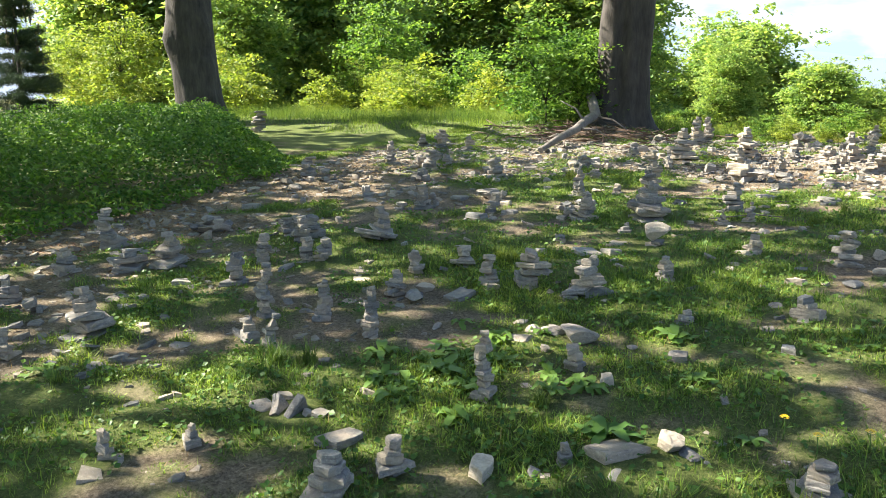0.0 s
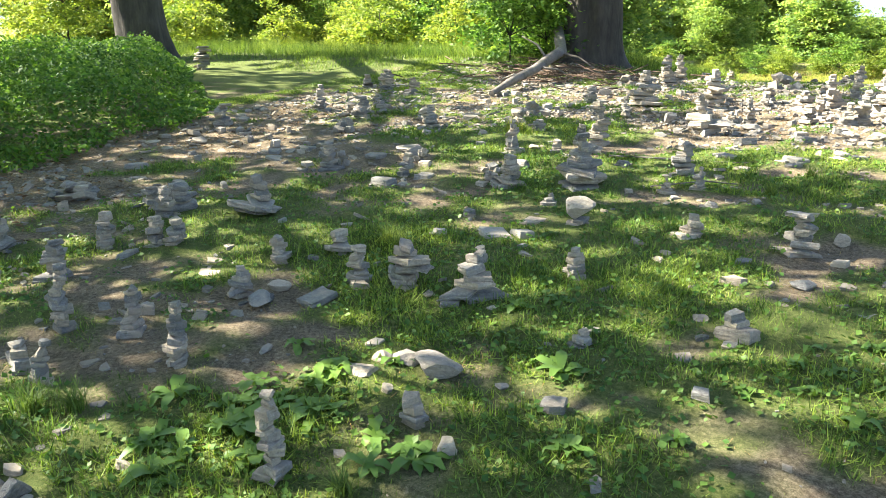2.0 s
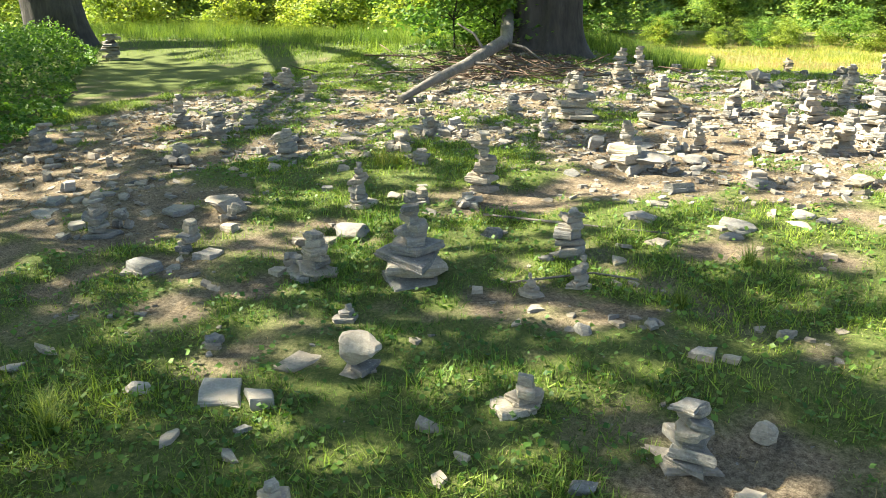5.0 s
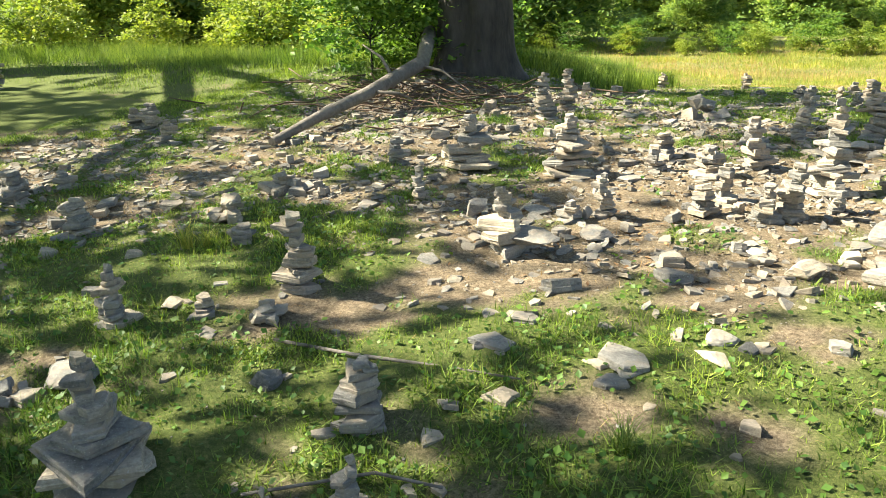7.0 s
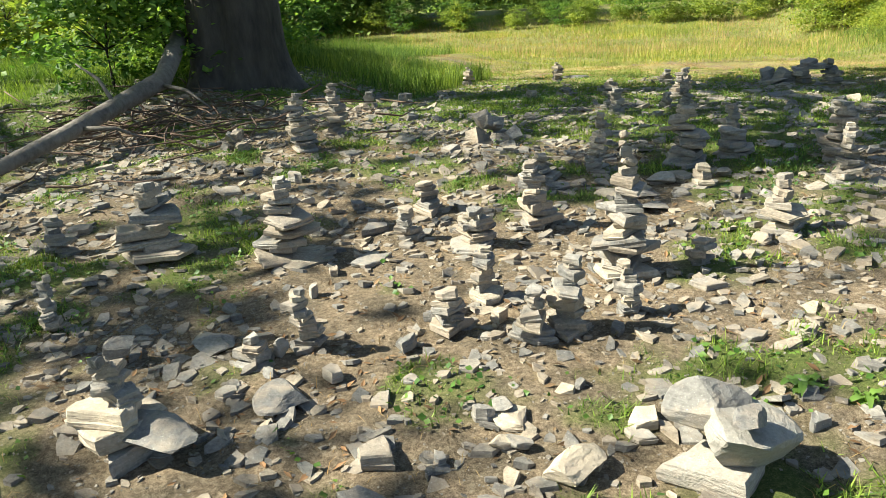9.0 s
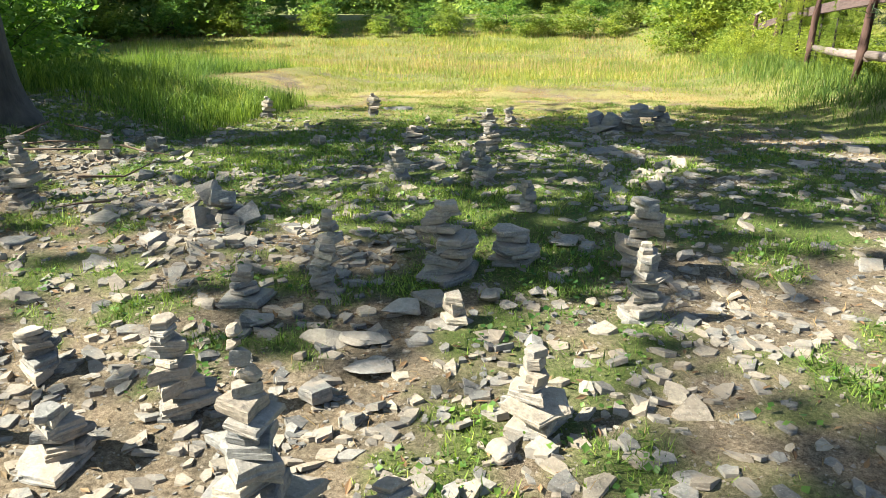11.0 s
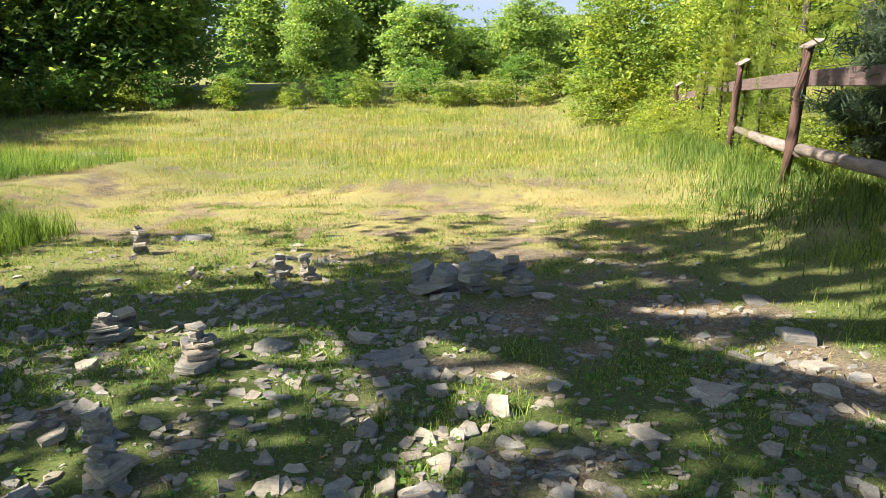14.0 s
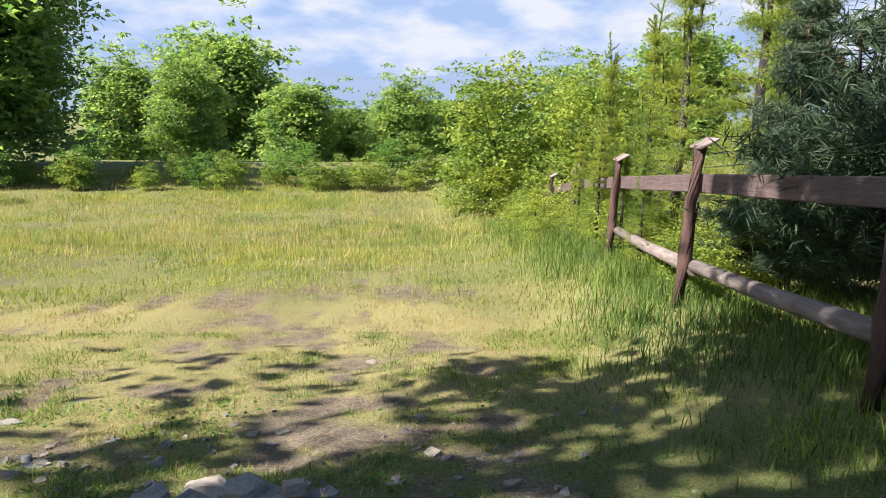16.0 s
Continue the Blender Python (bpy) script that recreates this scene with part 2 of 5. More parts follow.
def make_ground():
    gx = np.array([-v for v in reversed(stretched(7.5, 2500, 0.07, 1.17))] + [0] + stretched(5.5, 2500, 0.07, 1.17))
    gy = np.array([8.5 - v for v in reversed(stretched(9.5, 900, 0.07, 1.17))] + [8.5] + [8.5 + v for v in stretched(9.5, 2400, 0.07, 1.14)])
    X, Y = np.meshgrid(gx, gy)
    Z = height(X, Y)
    near = (np.abs(X) < 40) & (np.abs(Y - 12) < 45)
    Z = Z + near * (0.03 * (field(X, Y, 0.5, 1.1) - 0.5) + 0.016 * (field(X, Y, 0.17, 2.2) - 0.5) + 0.03 * (cover(X, Y) - 0.5) * (np.abs(X) < 8))
    idx = np.arange(X.size).reshape(X.shape)
    faces = np.stack([idx[:-1, :-1], idx[:-1, 1:], idx[1:, 1:], idx[1:, :-1]], -1).reshape(-1, 4)
    me = mesh_of("ground", np.stack([X, Y, Z], -1).reshape(-1, 3), faces, flat=False)
    att = me.attributes.new("cover", "FLOAT", "POINT")
    att.data.foreach_set("value", cover(X, Y).astype(np.float32).ravel())
    att = me.attributes.new("dry", "FLOAT", "POINT")
    att.data.foreach_set("value", (smooth((Y - 14.5) / 4) * (0.55 + 0.6 * field(X, Y, 1.4, 4.4)) * (1 - 0.6 * smooth((Y - 20) / 5))).astype(np.float32).ravel())
    m, n, l, p = material("trodden_earth_and_turf")
    a = n.new("ShaderNodeAttribute")
    a.attribute_name = "cover"
    pos = n.new("ShaderNodeNewGeometry").outputs["Position"]
    fine, mid = noise_node(n, l, 55, 6, 0.75, pos), noise_node(n, l, 6, 5, 0.65, pos)
    grit = noise_node(n, l, 260, 4, 0.8, pos)
    earth = ramp(n, l, mixed(n, l, 0.5, fine, grit), [(0.38, (0.05, 0.038, 0.026)), (0.5, (0.20, 0.16, 0.112)), (0.62, (0.42, 0.355, 0.265))])
    litter = ramp(n, l, mid, [(0.38, (0.62, 0.62, 0.6)), (0.65, (1.15, 1.08, 1.0))])
    earth = mixed(n, l, 1.0, earth, litter, "MULTIPLY")
    turf = ramp(n, l, mixed(n, l, 0.5, fine, grit), [(0.36, (0.028, 0.045, 0.012)), (0.5, (0.09, 0.115, 0.03)), (0.64, (0.22, 0.21, 0.085))])
    d = n.new("ShaderNodeAttribute")
    d.attribute_name = "dry"
    straw = ramp(n, l, fine, [(0.3, (0.17, 0.14, 0.05)), (0.55, (0.33, 0.28, 0.11)), (0.78, (0.50, 0.43, 0.21))])
    turf = mixed(n, l, d.outputs["Fac"], turf, straw)
    mathn = n.new("ShaderNodeMath")
    mathn.operation = "MULTIPLY_ADD"
    l.new(mid, mathn.inputs[0])
    mathn.inputs[1].default_value = 0.5
    l.new(a.outputs["Fac"], mathn.inputs[2])
    fac = ramp(n, l, mathn.outputs[0], [(0.6, (0, 0, 0)), (0.95, (1, 1, 1))])
    l.new(mixed(n, l, fac, earth, turf), p.inputs["Base Color"])
    p.inputs["Roughness"].default_value = 0.95
    p.inputs["Specular IOR Level"].default_value = 0.15
    bump(n, l, mixed(n, l, 0.4, mixed(n, l, 0.35, fine, grit), mid), 1.0, 0.025, p)
    me.materials.append(m)
    return tagged(new("ground", me), "trodden earth and short turf with bare stony patches", "ground", kind="structure")


GROUND = make_ground()


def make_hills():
    """Hills on the far side of the valley, with the blue haze before them painted in."""
    m, n, l, p = material("hills_painted_haze")
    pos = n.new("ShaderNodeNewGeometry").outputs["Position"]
    # Haze put into the colour: pale blue emission over a near-black base.
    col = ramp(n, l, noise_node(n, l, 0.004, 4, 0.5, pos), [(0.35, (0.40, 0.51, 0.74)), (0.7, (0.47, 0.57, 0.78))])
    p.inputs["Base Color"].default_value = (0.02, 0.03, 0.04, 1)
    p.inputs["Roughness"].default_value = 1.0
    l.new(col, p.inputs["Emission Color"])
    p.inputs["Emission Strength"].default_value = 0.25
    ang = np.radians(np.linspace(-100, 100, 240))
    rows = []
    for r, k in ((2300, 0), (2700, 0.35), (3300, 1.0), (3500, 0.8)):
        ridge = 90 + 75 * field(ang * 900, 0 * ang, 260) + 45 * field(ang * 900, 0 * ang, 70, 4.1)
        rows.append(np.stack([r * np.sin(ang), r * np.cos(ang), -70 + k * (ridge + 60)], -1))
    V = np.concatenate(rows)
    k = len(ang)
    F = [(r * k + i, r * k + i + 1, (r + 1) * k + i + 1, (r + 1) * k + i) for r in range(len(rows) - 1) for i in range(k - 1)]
    tagged(new("backdrop", mesh_of("backdrop", V, F, m, False)), "mountain ridge across the valley with painted blue haze", "mountain", kind="structure")


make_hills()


def make_clouds():
    """The far sky low over the valley: pale blue haze with banks of white cloud."""
    m, n, l, p = material("cloud_bank")
    pos = n.new("ShaderNodeNewGeometry").outputs["Position"]
    mp = n.new("ShaderNodeMapping")
    mp.inputs["Scale"].default_value = (1, 1, 2.6)
    l.new(pos, mp.inputs["Vector"])
    puff = noise_node(n, l, 0.0022, 5, 0.55, mp.outputs[0])
    e = n.new("ShaderNodeEmission")
    l.new(ramp(n, l, puff, [(0.40, (0.52, 0.68, 0.95)), (0.50, (0.72, 0.83, 1.0)), (0.62, (1.0, 1.0, 1.0))]), e.inputs[0])
    e.inputs[1].default_value = 0.31
    l.new(e.outputs[0], n["Material Output"].inputs[0])
    ang = np.radians(np.linspace(-80, 80, 90))
    V = np.concatenate([np.stack([4200 * np.sin(ang), 4200 * np.cos(ang), np.full_like(ang, z)], -1) for z in (-120, 400, 1000)])
    k = len(ang)
    F = [(r * k + i, r * k + i + 1, (r + 1) * k + i + 1, (r + 1) * k + i) for r in range(2) for i in range(k - 1)]
    ob = tagged(new("backdrop_sky", mesh_of("backdrop_sky", V, F, m, False)), "pale blue summer sky with banks of white cloud", "sky", kind="structure")
    ob.visible_shadow = False


make_clouds()


# ---- building helpers ----
def part(name, me, parent, label="", m=None):
    ob = new(name, me)
    ob.parent = parent
    if m is not None:
        ob.matrix_basis = m
    return tagged(ob, label)


def thing(name, x, y, z, label, category, group="", rz=0.0):
    ob = new(name)
    ob.matrix_basis = pose(x, y, z, 0, 0, rz)
    ob.empty_display_size = 0.1
    return tagged(ob, label, category, group)


def slab_mesh(name, rng, mat, sides, chip):
    """A split flagstone about one metre across and one thick, with sharp corners and stepped layers; z from 0 to 1."""
    corner = np.sort(np.linspace(0, 2 * np.pi, sides, endpoint=False) + rng.uniform(-0.42, 0.42, sides))
    reach = 0.6 * rng.uniform(0.68, 1.12, sides)
    C = np.stack([reach * np.cos(corner), reach * np.sin(corner)], -1)
    edge = []
    for a, b in zip(C, np.roll(C, -1, 0)):
        edge += [a, a + (b - a) * rng.uniform(0.35, 0.65) + rng.normal(size=2) * 0.035]
    edge = np.array(edge)
    k = len(edge)
    split = rng.uniform(0.35, 0.7)
    step = 1 - 0.10 * rng.random(k) * (rng.random() < 0.7)
    slope = rng.normal(size=2) * 0.14
    V = []
    for z, f in ((0.0, 0.86), (0.14, 0.97), (split, 1.0), (split + 0.05, step), (0.9, step * 0.985), (1.0, step * 0.92)):
        r = edge * np.broadcast_to(f, k)[:, None] * rng.uniform(1 - chip, 1 + chip, (k, 1))
        top = (r @ slope) if z > 0.8 else 0
        V.append(np.column_stack([r, z + top + rng.uniform(-0.05, 0.05, k)]))
    V = np.concatenate(V + [np.array([[0, 0, 0.02], [0.02, 0, 1.0]])])
    F = []
    for r in range(5):
        for i in range(k):
            j = (i + 1) % k
            a, b, c, d = r * k + i, r * k + j, (r + 1) * k + j, (r + 1) * k + i
            F += [(a, b, c), (a, c, d)]
    for i in range(k):
        j = (i + 1) % k
        F += [(j, i, 6 * k), (5 * k + i, 5 * k + j, 6 * k + 1)]
    return mesh_of(name, V, F, mat)


def rock_mesh(name, rng, mat, cuts=10):
    """A blocky boulder about one metre across with flat broken faces; z from 0 to 1."""
    bm = bmesh.new()
    bmesh.ops.create_icosphere(bm, subdivisions=3, radius=0.7)
    for _ in range(cuts):
        d = Vector(rng.normal(size=3)).normalized()
        d.z *= 0.8
        d.normalize()
        far = rng.uniform(0.29, 0.46)
        for v in bm.verts:
            over = v.co.dot(d) - far
            if over > 0:
                v.co -= d * over * 0.985
    for v in bm.verts:
        v.co += v.co.normalized() * 0.035 * (noise.noise(v.co * 4 + Vector((rng.integers(99), 0, 0))))
    lo, hi = min(v.co.z for v in bm.verts), max(v.co.z for v in bm.verts)
    for v in bm.verts:
        v.co.z = (v.co.z - lo) / (hi - lo)
    me = bpy.data.meshes.new(name)
    for f in bm.faces:
        f.smooth = False
    bm.to_mesh(me)
    bm.free()
    me.materials.append(mat)
    return me


shape_rng = np.random.default_rng(11)
SLABS = [slab_mesh("slab", shape_rng, SLATE, int(shape_rng.integers(4, 7)), 0.03) for _ in range(26)]
PALE_SLABS = [slab_mesh("slab", shape_rng, PALE, int(shape_rng.integers(4, 7)), 0.03) for _ in range(8)]
ROCKS = [rock_mesh("rock", shape_rng, SLATE) for _ in range(12)]
PALE_ROCKS = [rock_mesh("rock", shape_rng, PALE) for _ in range(6)]
TAKEN = []


def surroundings(x, y):
    c = float(cover(x, y))
    if c > 0.62:
        return "in short grass"
    if c > 0.35:
        return "on patchy worn turf"
    return "on bare stony ground"


def cairn(x, y, h, wide, top, base_slab=False, pale=False):
    """A tower of flat stones laid on one another, from wide at the foot to top at the tip."""
    rng = np.random.default_rng(int(abs(x) * 1000 + abs(y) * 77777))
    TAKEN.append((x, y, wide))
    n = int(np.clip(round(h / (0.034 if base_slab else 0.02 + 0.045 * wide)), 3, 17))
    word = "Low" if h < 0.14 else "Small" if h < 0.22 else "Tall" if h > 0.33 else "Slim" if wide < 0.13 else "Stout"
    tone = "pale sandstone" if pale else "grey slate"
    root = thing("stone_cairn", x, y, hz(x, y) - 0.01, f"{word.lower()} cairn of {n} {tone} stones {surroundings(x, y)}", "cairn", "stacked stone cairns")
    thick = rng.uniform(0.6, 1.5, n)
    thick[-1] *= 0.8
    thick *= (h + 0.012) / thick.sum()
    z, ox, oy = 0.0, 0.0, 0.0
    for i in range(n):
        f = i / max(n - 1, 1)
        w = (wide * (1 - f) + top * f) * rng.uniform(0.72, 1.28 if i < n - 2 else 0.95)
        if base_slab:
            w = wide * (1.0 - 0.5 * f if i < n * 0.45 else 0.0) + (wide * 0.6 * (1 - f) + top * f) * (i >= n * 0.45)
            w *= rng.uniform(0.75, 1.1)
        meshes = (PALE_SLABS if pale else SLABS) if thick[i] < w * 0.75 else (PALE_ROCKS if pale else ROCKS)
        me = meshes[int(rng.integers(len(meshes)))]
        tilt = 6.5 if i else 2.5
        m = pose(ox, oy, z - 0.004, rng.normal() * tilt, rng.normal() * tilt, rng.uniform(0, 360))
        m = m @ Matrix.Diagonal((w * rng.uniform(0.95, 1.2), w * rng.uniform(0.72, 1.0), thick[i] * 1.03, 1))
        part("stone", me, root, "", m)
        z += thick[i]
        ox = (ox + rng.normal() * 0.12 * w) * 0.75
        oy = (oy + rng.normal() * 0.12 * w) * 0.75
    return root


def heap(x, y, h, wide, top):
    """A tumbled pile: a ring of leaning stones with a few on top."""
    rng = np.random.default_rng(int(abs(x) * 999 + abs(y) * 55555))
    TAKEN.append((x, y, wide))
    n = int(np.clip(round(wide / 0.028), 5, 10))
    root = thing("stone_heap", x, y, hz(x, y) - 0.012, f"tumbled heap of {n} grey slate slabs {surroundings(x, y)}", "stone heap", "tumbled stone heaps")
    for i in range(n):
        low = i < n * 0.6
        a, r = rng.uniform(0, 6.28), wide * (0.34 if low else 0.12) * rng.uniform(0.6, 1.2)
        w = wide * rng.uniform(0.32, 0.55)
        t = h * rng.uniform(0.3, 0.5)
        m = pose(r * math.cos(a), r * math.sin(a), 0 if low else h * rng.uniform(0.35, 0.6), rng.normal() * 14, rng.normal() * 14, rng.uniform(0, 360))
        meshes = SLABS if rng.random() < 0.75 else ROCKS
        part("stone", meshes[int(rng.integers(len(meshes)))], root, "", m @ Matrix.Diagonal((w, w * rng.uniform(0.6, 0.9), t, 1)))
    return root


def loose(x, y, w, d, h, rz=0.0, pale=False, rock=False, tilt=0.0, label=""):
    rng = np.random.default_rng(int(abs(x) * 1234 + abs(y) * 4321))
    TAKEN.append((x, y, w))
    meshes = (PALE_ROCKS if pale else ROCKS) if rock else (PALE_SLABS if pale else SLABS)
    ob = new("boulder" if rock else "flat_stone", meshes[int(rng.integers(len(meshes)))])
    ob.matrix_basis = pose(x, y, hz(x, y) - 0.014, tilt, tilt * 0.4, rz) @ Matrix.Diagonal((w, d, h + 0.014, 1))
    what = label or (("pale " if pale else "grey ") + ("angular boulder " if rock else "flat slate flagstone ") + surroundings(x, y))
    return tagged(ob, what, "boulder" if rock else "stone", "" if label else "loose stones on the ground")


# ---- the cairns ----
cairn(-3.44, 2.51, 0.26, 0.23, 0.08)
cairn(-3.57, 2.17, 0.14, 0.12, 0.07)
cairn(-4.44, 2.73, 0.14, 0.13, 0.07)
heap(-4.09, 2.63, 0.09, 0.17, 0.08)
cairn(-4.62, 3.23, 0.17, 0.17, 0.09)
cairn(-4.99, 3.88, 0.29, 0.19, 0.09)
cairn(-4.30, 3.47, 0.15, 0.24, 0.15)
cairn(-4.12, 3.65, 0.23, 0.26, 0.09)
heap(-4.66, 4.60, 0.12, 0.32, 0.14)
cairn(-3.38, 3.51, 0.20, 0.15, 0.10)
cairn(-3.55, 3.94, 0.20, 0.12, 0.08)
cairn(-3.69, 4.65, 0.17, 0.20, 0.11)
cairn(-3.83, 4.57, 0.16, 0.13, 0.09)
cairn(-3.27, 4.05, 0.18, 0.11, 0.08)
cairn(-3.14, 4.08, 0.18, 0.12, 0.09)
cairn(-2.78, 3.13, 0.29, 0.09, 0.05)
cairn(-2.48, 3.23, 0.20, 0.11, 0.07)
cairn(-2.09, 3.11, 0.25, 0.09, 0.05)
cairn(-2.44, 2.78, 0.17, 0.08, 0.05)
cairn(-2.62, 2.81, 0.11, 0.10, 0.06)
cairn(-2.25, 1.71, 0.12, 0.09, 0.05)
cairn(-2.09, 1.94, 0.07, 0.07, 0.04)
cairn(-1.42, 1.86, 0.16, 0.15, 0.08)
cairn(-1.31, 2.07, 0.14, 0.13, 0.06)
cairn(-1.28, 2.69, 0.29, 0.09, 0.05)
cairn(-1.06, 3.13, 0.11, 0.10, 0.07)
cairn(-0.82, 2.37, 0.08, 0.06, 0.04)
cairn(-0.06, 2.50, 0.13, 0.14, 0.10)
cairn(-0.76, 3.88, 0.07, 0.12, 0.06)
cairn(-0.25, 4.18, 0.12, 0.15, 0.09)
cairn(-1.01, 4.54, 0.15, 0.12, 0.05)
cairn(-0.67, 5.34, 0.13, 0.14, 0.07)
cairn(-0.14, 5.29, 0.21, 0.15, 0.10)
cairn(-1.35, 4.15, 0.22, 0.22, 0.06)
cairn(-1.70, 4.11, 0.23, 0.17, 0.12)
cairn(-1.94, 4.09, 0.18, 0.11, 0.08)
cairn(-2.25, 4.37, 0.14, 0.14, 0.10)
cairn(-2.49, 4.15, 0.14, 0.12, 0.07)
cairn(-2.37, 3.74, 0.14, 0.11, 0.06)
cairn(-3.16, 4.75, 0.26, 0.33, 0.08, base_slab=True)
cairn(-3.91, 4.81, 0.12, 0.26, 0.13)
cairn(-3.64, 4.45, 0.21, 0.14, 0.08)
cairn(-1.86, 7.45, 0.37, 0.20, 0.10)
cairn(-0.98, 6.65, 0.23, 0.17, 0.09)
cairn(-0.82, 6.32, 0.15, 0.12, 0.04)
cairn(-0.99, 6.17, 0.10, 0.09, 0.03)
heap(-0.43, 6.05, 0.06, 0.14, 0.08)
cairn(-2.39, 6.86, 0.28, 0.15, 0.06)
cairn(-1.98, 5.94, 0.21, 0.19, 0.10)
heap(-2.14, 5.96, 0.09, 0.22, 0.09)
cairn(-2.80, 5.91, 0.17, 0.11, 0.08)
cairn(-3.47, 5.92, 0.20, 0.13, 0.09)
heap(-3.46, 6.06, 0.12, 0.13, 0.10)
heap(-4.32, 7.31, 0.12, 0.27, 0.13)
cairn(-4.53, 7.91, 0.23, 0.18, 0.11)
cairn(-4.53, 8.27, 0.13, 0.14, 0.09)
cairn(-5.28, 8.23, 0.28, 0.13, 0.07)
cairn(-5.72, 7.15, 0.20, 0.19, 0.13)
cairn(-5.58, 10.03, 0.27, 0.17, 0.13)
cairn(-4.93, 9.61, 0.22, 0.15, 0.09)
cairn(-6.03, 10.23, 0.18, 0.17, 0.10)
cairn(-3.57, 7.62, 0.22, 0.22, 0.12)
heap(-2.91, 8.15, 0.16, 0.25, 0.11)
cairn(-2.55, 7.85, 0.10, 0.18, 0.12)
heap(-2.96, 8.78, 0.12, 0.34, 0.16)
heap(-2.73, 8.79, 0.11, 0.16, 0.10)
cairn(-1.57, 5.63, 0.08, 0.09, 0.05)
heap(-1.80, 7.17, 0.08, 0.16, 0.07)
heap(-1.46, 6.72, 0.07, 0.13, 0.08)
cairn(-2.08, 7.07, 0.09, 0.12, 0.08)
heap(-2.94, 6.40, 0.13, 0.13, 0.07)
heap(-2.29, 6.29, 0.09, 0.19, 0.10)
cairn(-2.04, 8.91, 0.22, 0.11, 0.05)
cairn(-2.64, 9.62, 0.20, 0.14, 0.09)
cairn(-2.07, 9.62, 0.38, 0.30, 0.11)
cairn(-1.36, 9.71, 0.40, 0.26, 0.10)
cairn(-0.91, 8.91, 0.24, 0.11, 0.06)
cairn(-1.04, 8.79, 0.11, 0.17, 0.07)
cairn(-0.33, 9.43, 0.21, 0.14, 0.06)
cairn(-0.09, 9.12, 0.19, 0.15, 0.08)
cairn(0.03, 9.19, 0.30, 0.15, 0.09)
cairn(0.23, 9.37, 0.20, 0.10, 0.06)
cairn(0.18, 9.75, 0.61, 0.24, 0.04)
cairn(-0.55, 9.97, 0.19, 0.20, 0.10)
cairn(-0.87, 10.04, 0.16, 0.13, 0.08)
cairn(-0.91, 10.47, 0.16, 0.16, 0.10)
cairn(-0.30, 10.28, 0.33, 0.20, 0.09)
cairn(0.50, 9.86, 0.12, 0.12, 0.09)
cairn(0.86, 10.35, 0.27, 0.20, 0.08)
heap(-1.94, 10.15, 0.09, 0.18, 0.09)
cairn(0.52, 10.98, 0.13, 0.22, 0.10)
cairn(1.25, 11.12, 0.33, 0.17, 0.06)
cairn(1.29, 11.67, 0.35, 0.17, 0.15)
cairn(0.70, 11.67, 0.18, 0.23, 0.18)
cairn(0.44, 11.51, 0.35, 0.25, 0.14)
cairn(-0.09, 11.29, 0.36, 0.13, 0.05)
cairn(-0.40, 11.11, 0.14, 0.17, 0.11)
cairn(-2.32, 11.81, 0.42, 0.20, 0.08)
cairn(-2.31, 12.36, 0.41, 0.17, 0.11)
heap(-2.53, 13.66, 0.18, 0.22, 0.10)
heap(-2.24, 13.84, 0.16, 0.24, 0.13)
heap(-2.89, 11.75, 0.19, 0.24, 0.15)
heap(-0.97, 12.13, 0.22, 0.38, 0.15)
cairn(0.72, 12.48, 0.19, 0.14, 0.09)
cairn(0.26, 13.52, 0.15, 0.16, 0.08)
cairn(-0.24, 13.43, 0.17, 0.15, 0.08)
cairn(0.37, 14.23, 0.25, 0.20, 0.10)
cairn(-0.31, 14.66, 0.16, 0.17, 0.09)
cairn(-0.74, 14.64, 0.10, 0.16, 0.10)
cairn(-2.29, 16.37, 0.24, 0.14, 0.07)
cairn(-1.19, 16.89, 0.25, 0.17, 0.08)
cairn(0.17, 16.14, 0.17, 0.17, 0.10)
cairn(0.43, 16.05, 0.18, 0.16, 0.11)
heap(-0.41, 16.10, 0.09, 0.14, 0.09)
heap(-1.97, 14.27, 0.09, 0.15, 0.08)
heap(-1.08, 14.47, 0.11, 0.21, 0.11)
cairn(-0.36, 14.88, 0.11, 0.18, 0.14)
cairn(0.40, 13.22, 0.27, 0.15, 0.07)
cairn(-0.13, 13.14, 0.23, 0.16, 0.08)
heap(-4.72, 8.05, 0.15, 0.33, 0.17)
cairn(-10.8, 11.9, 0.42, 0.36, 0.22)
cairn(-0.42, 9.15, 0.16, 0.16, 0.12)


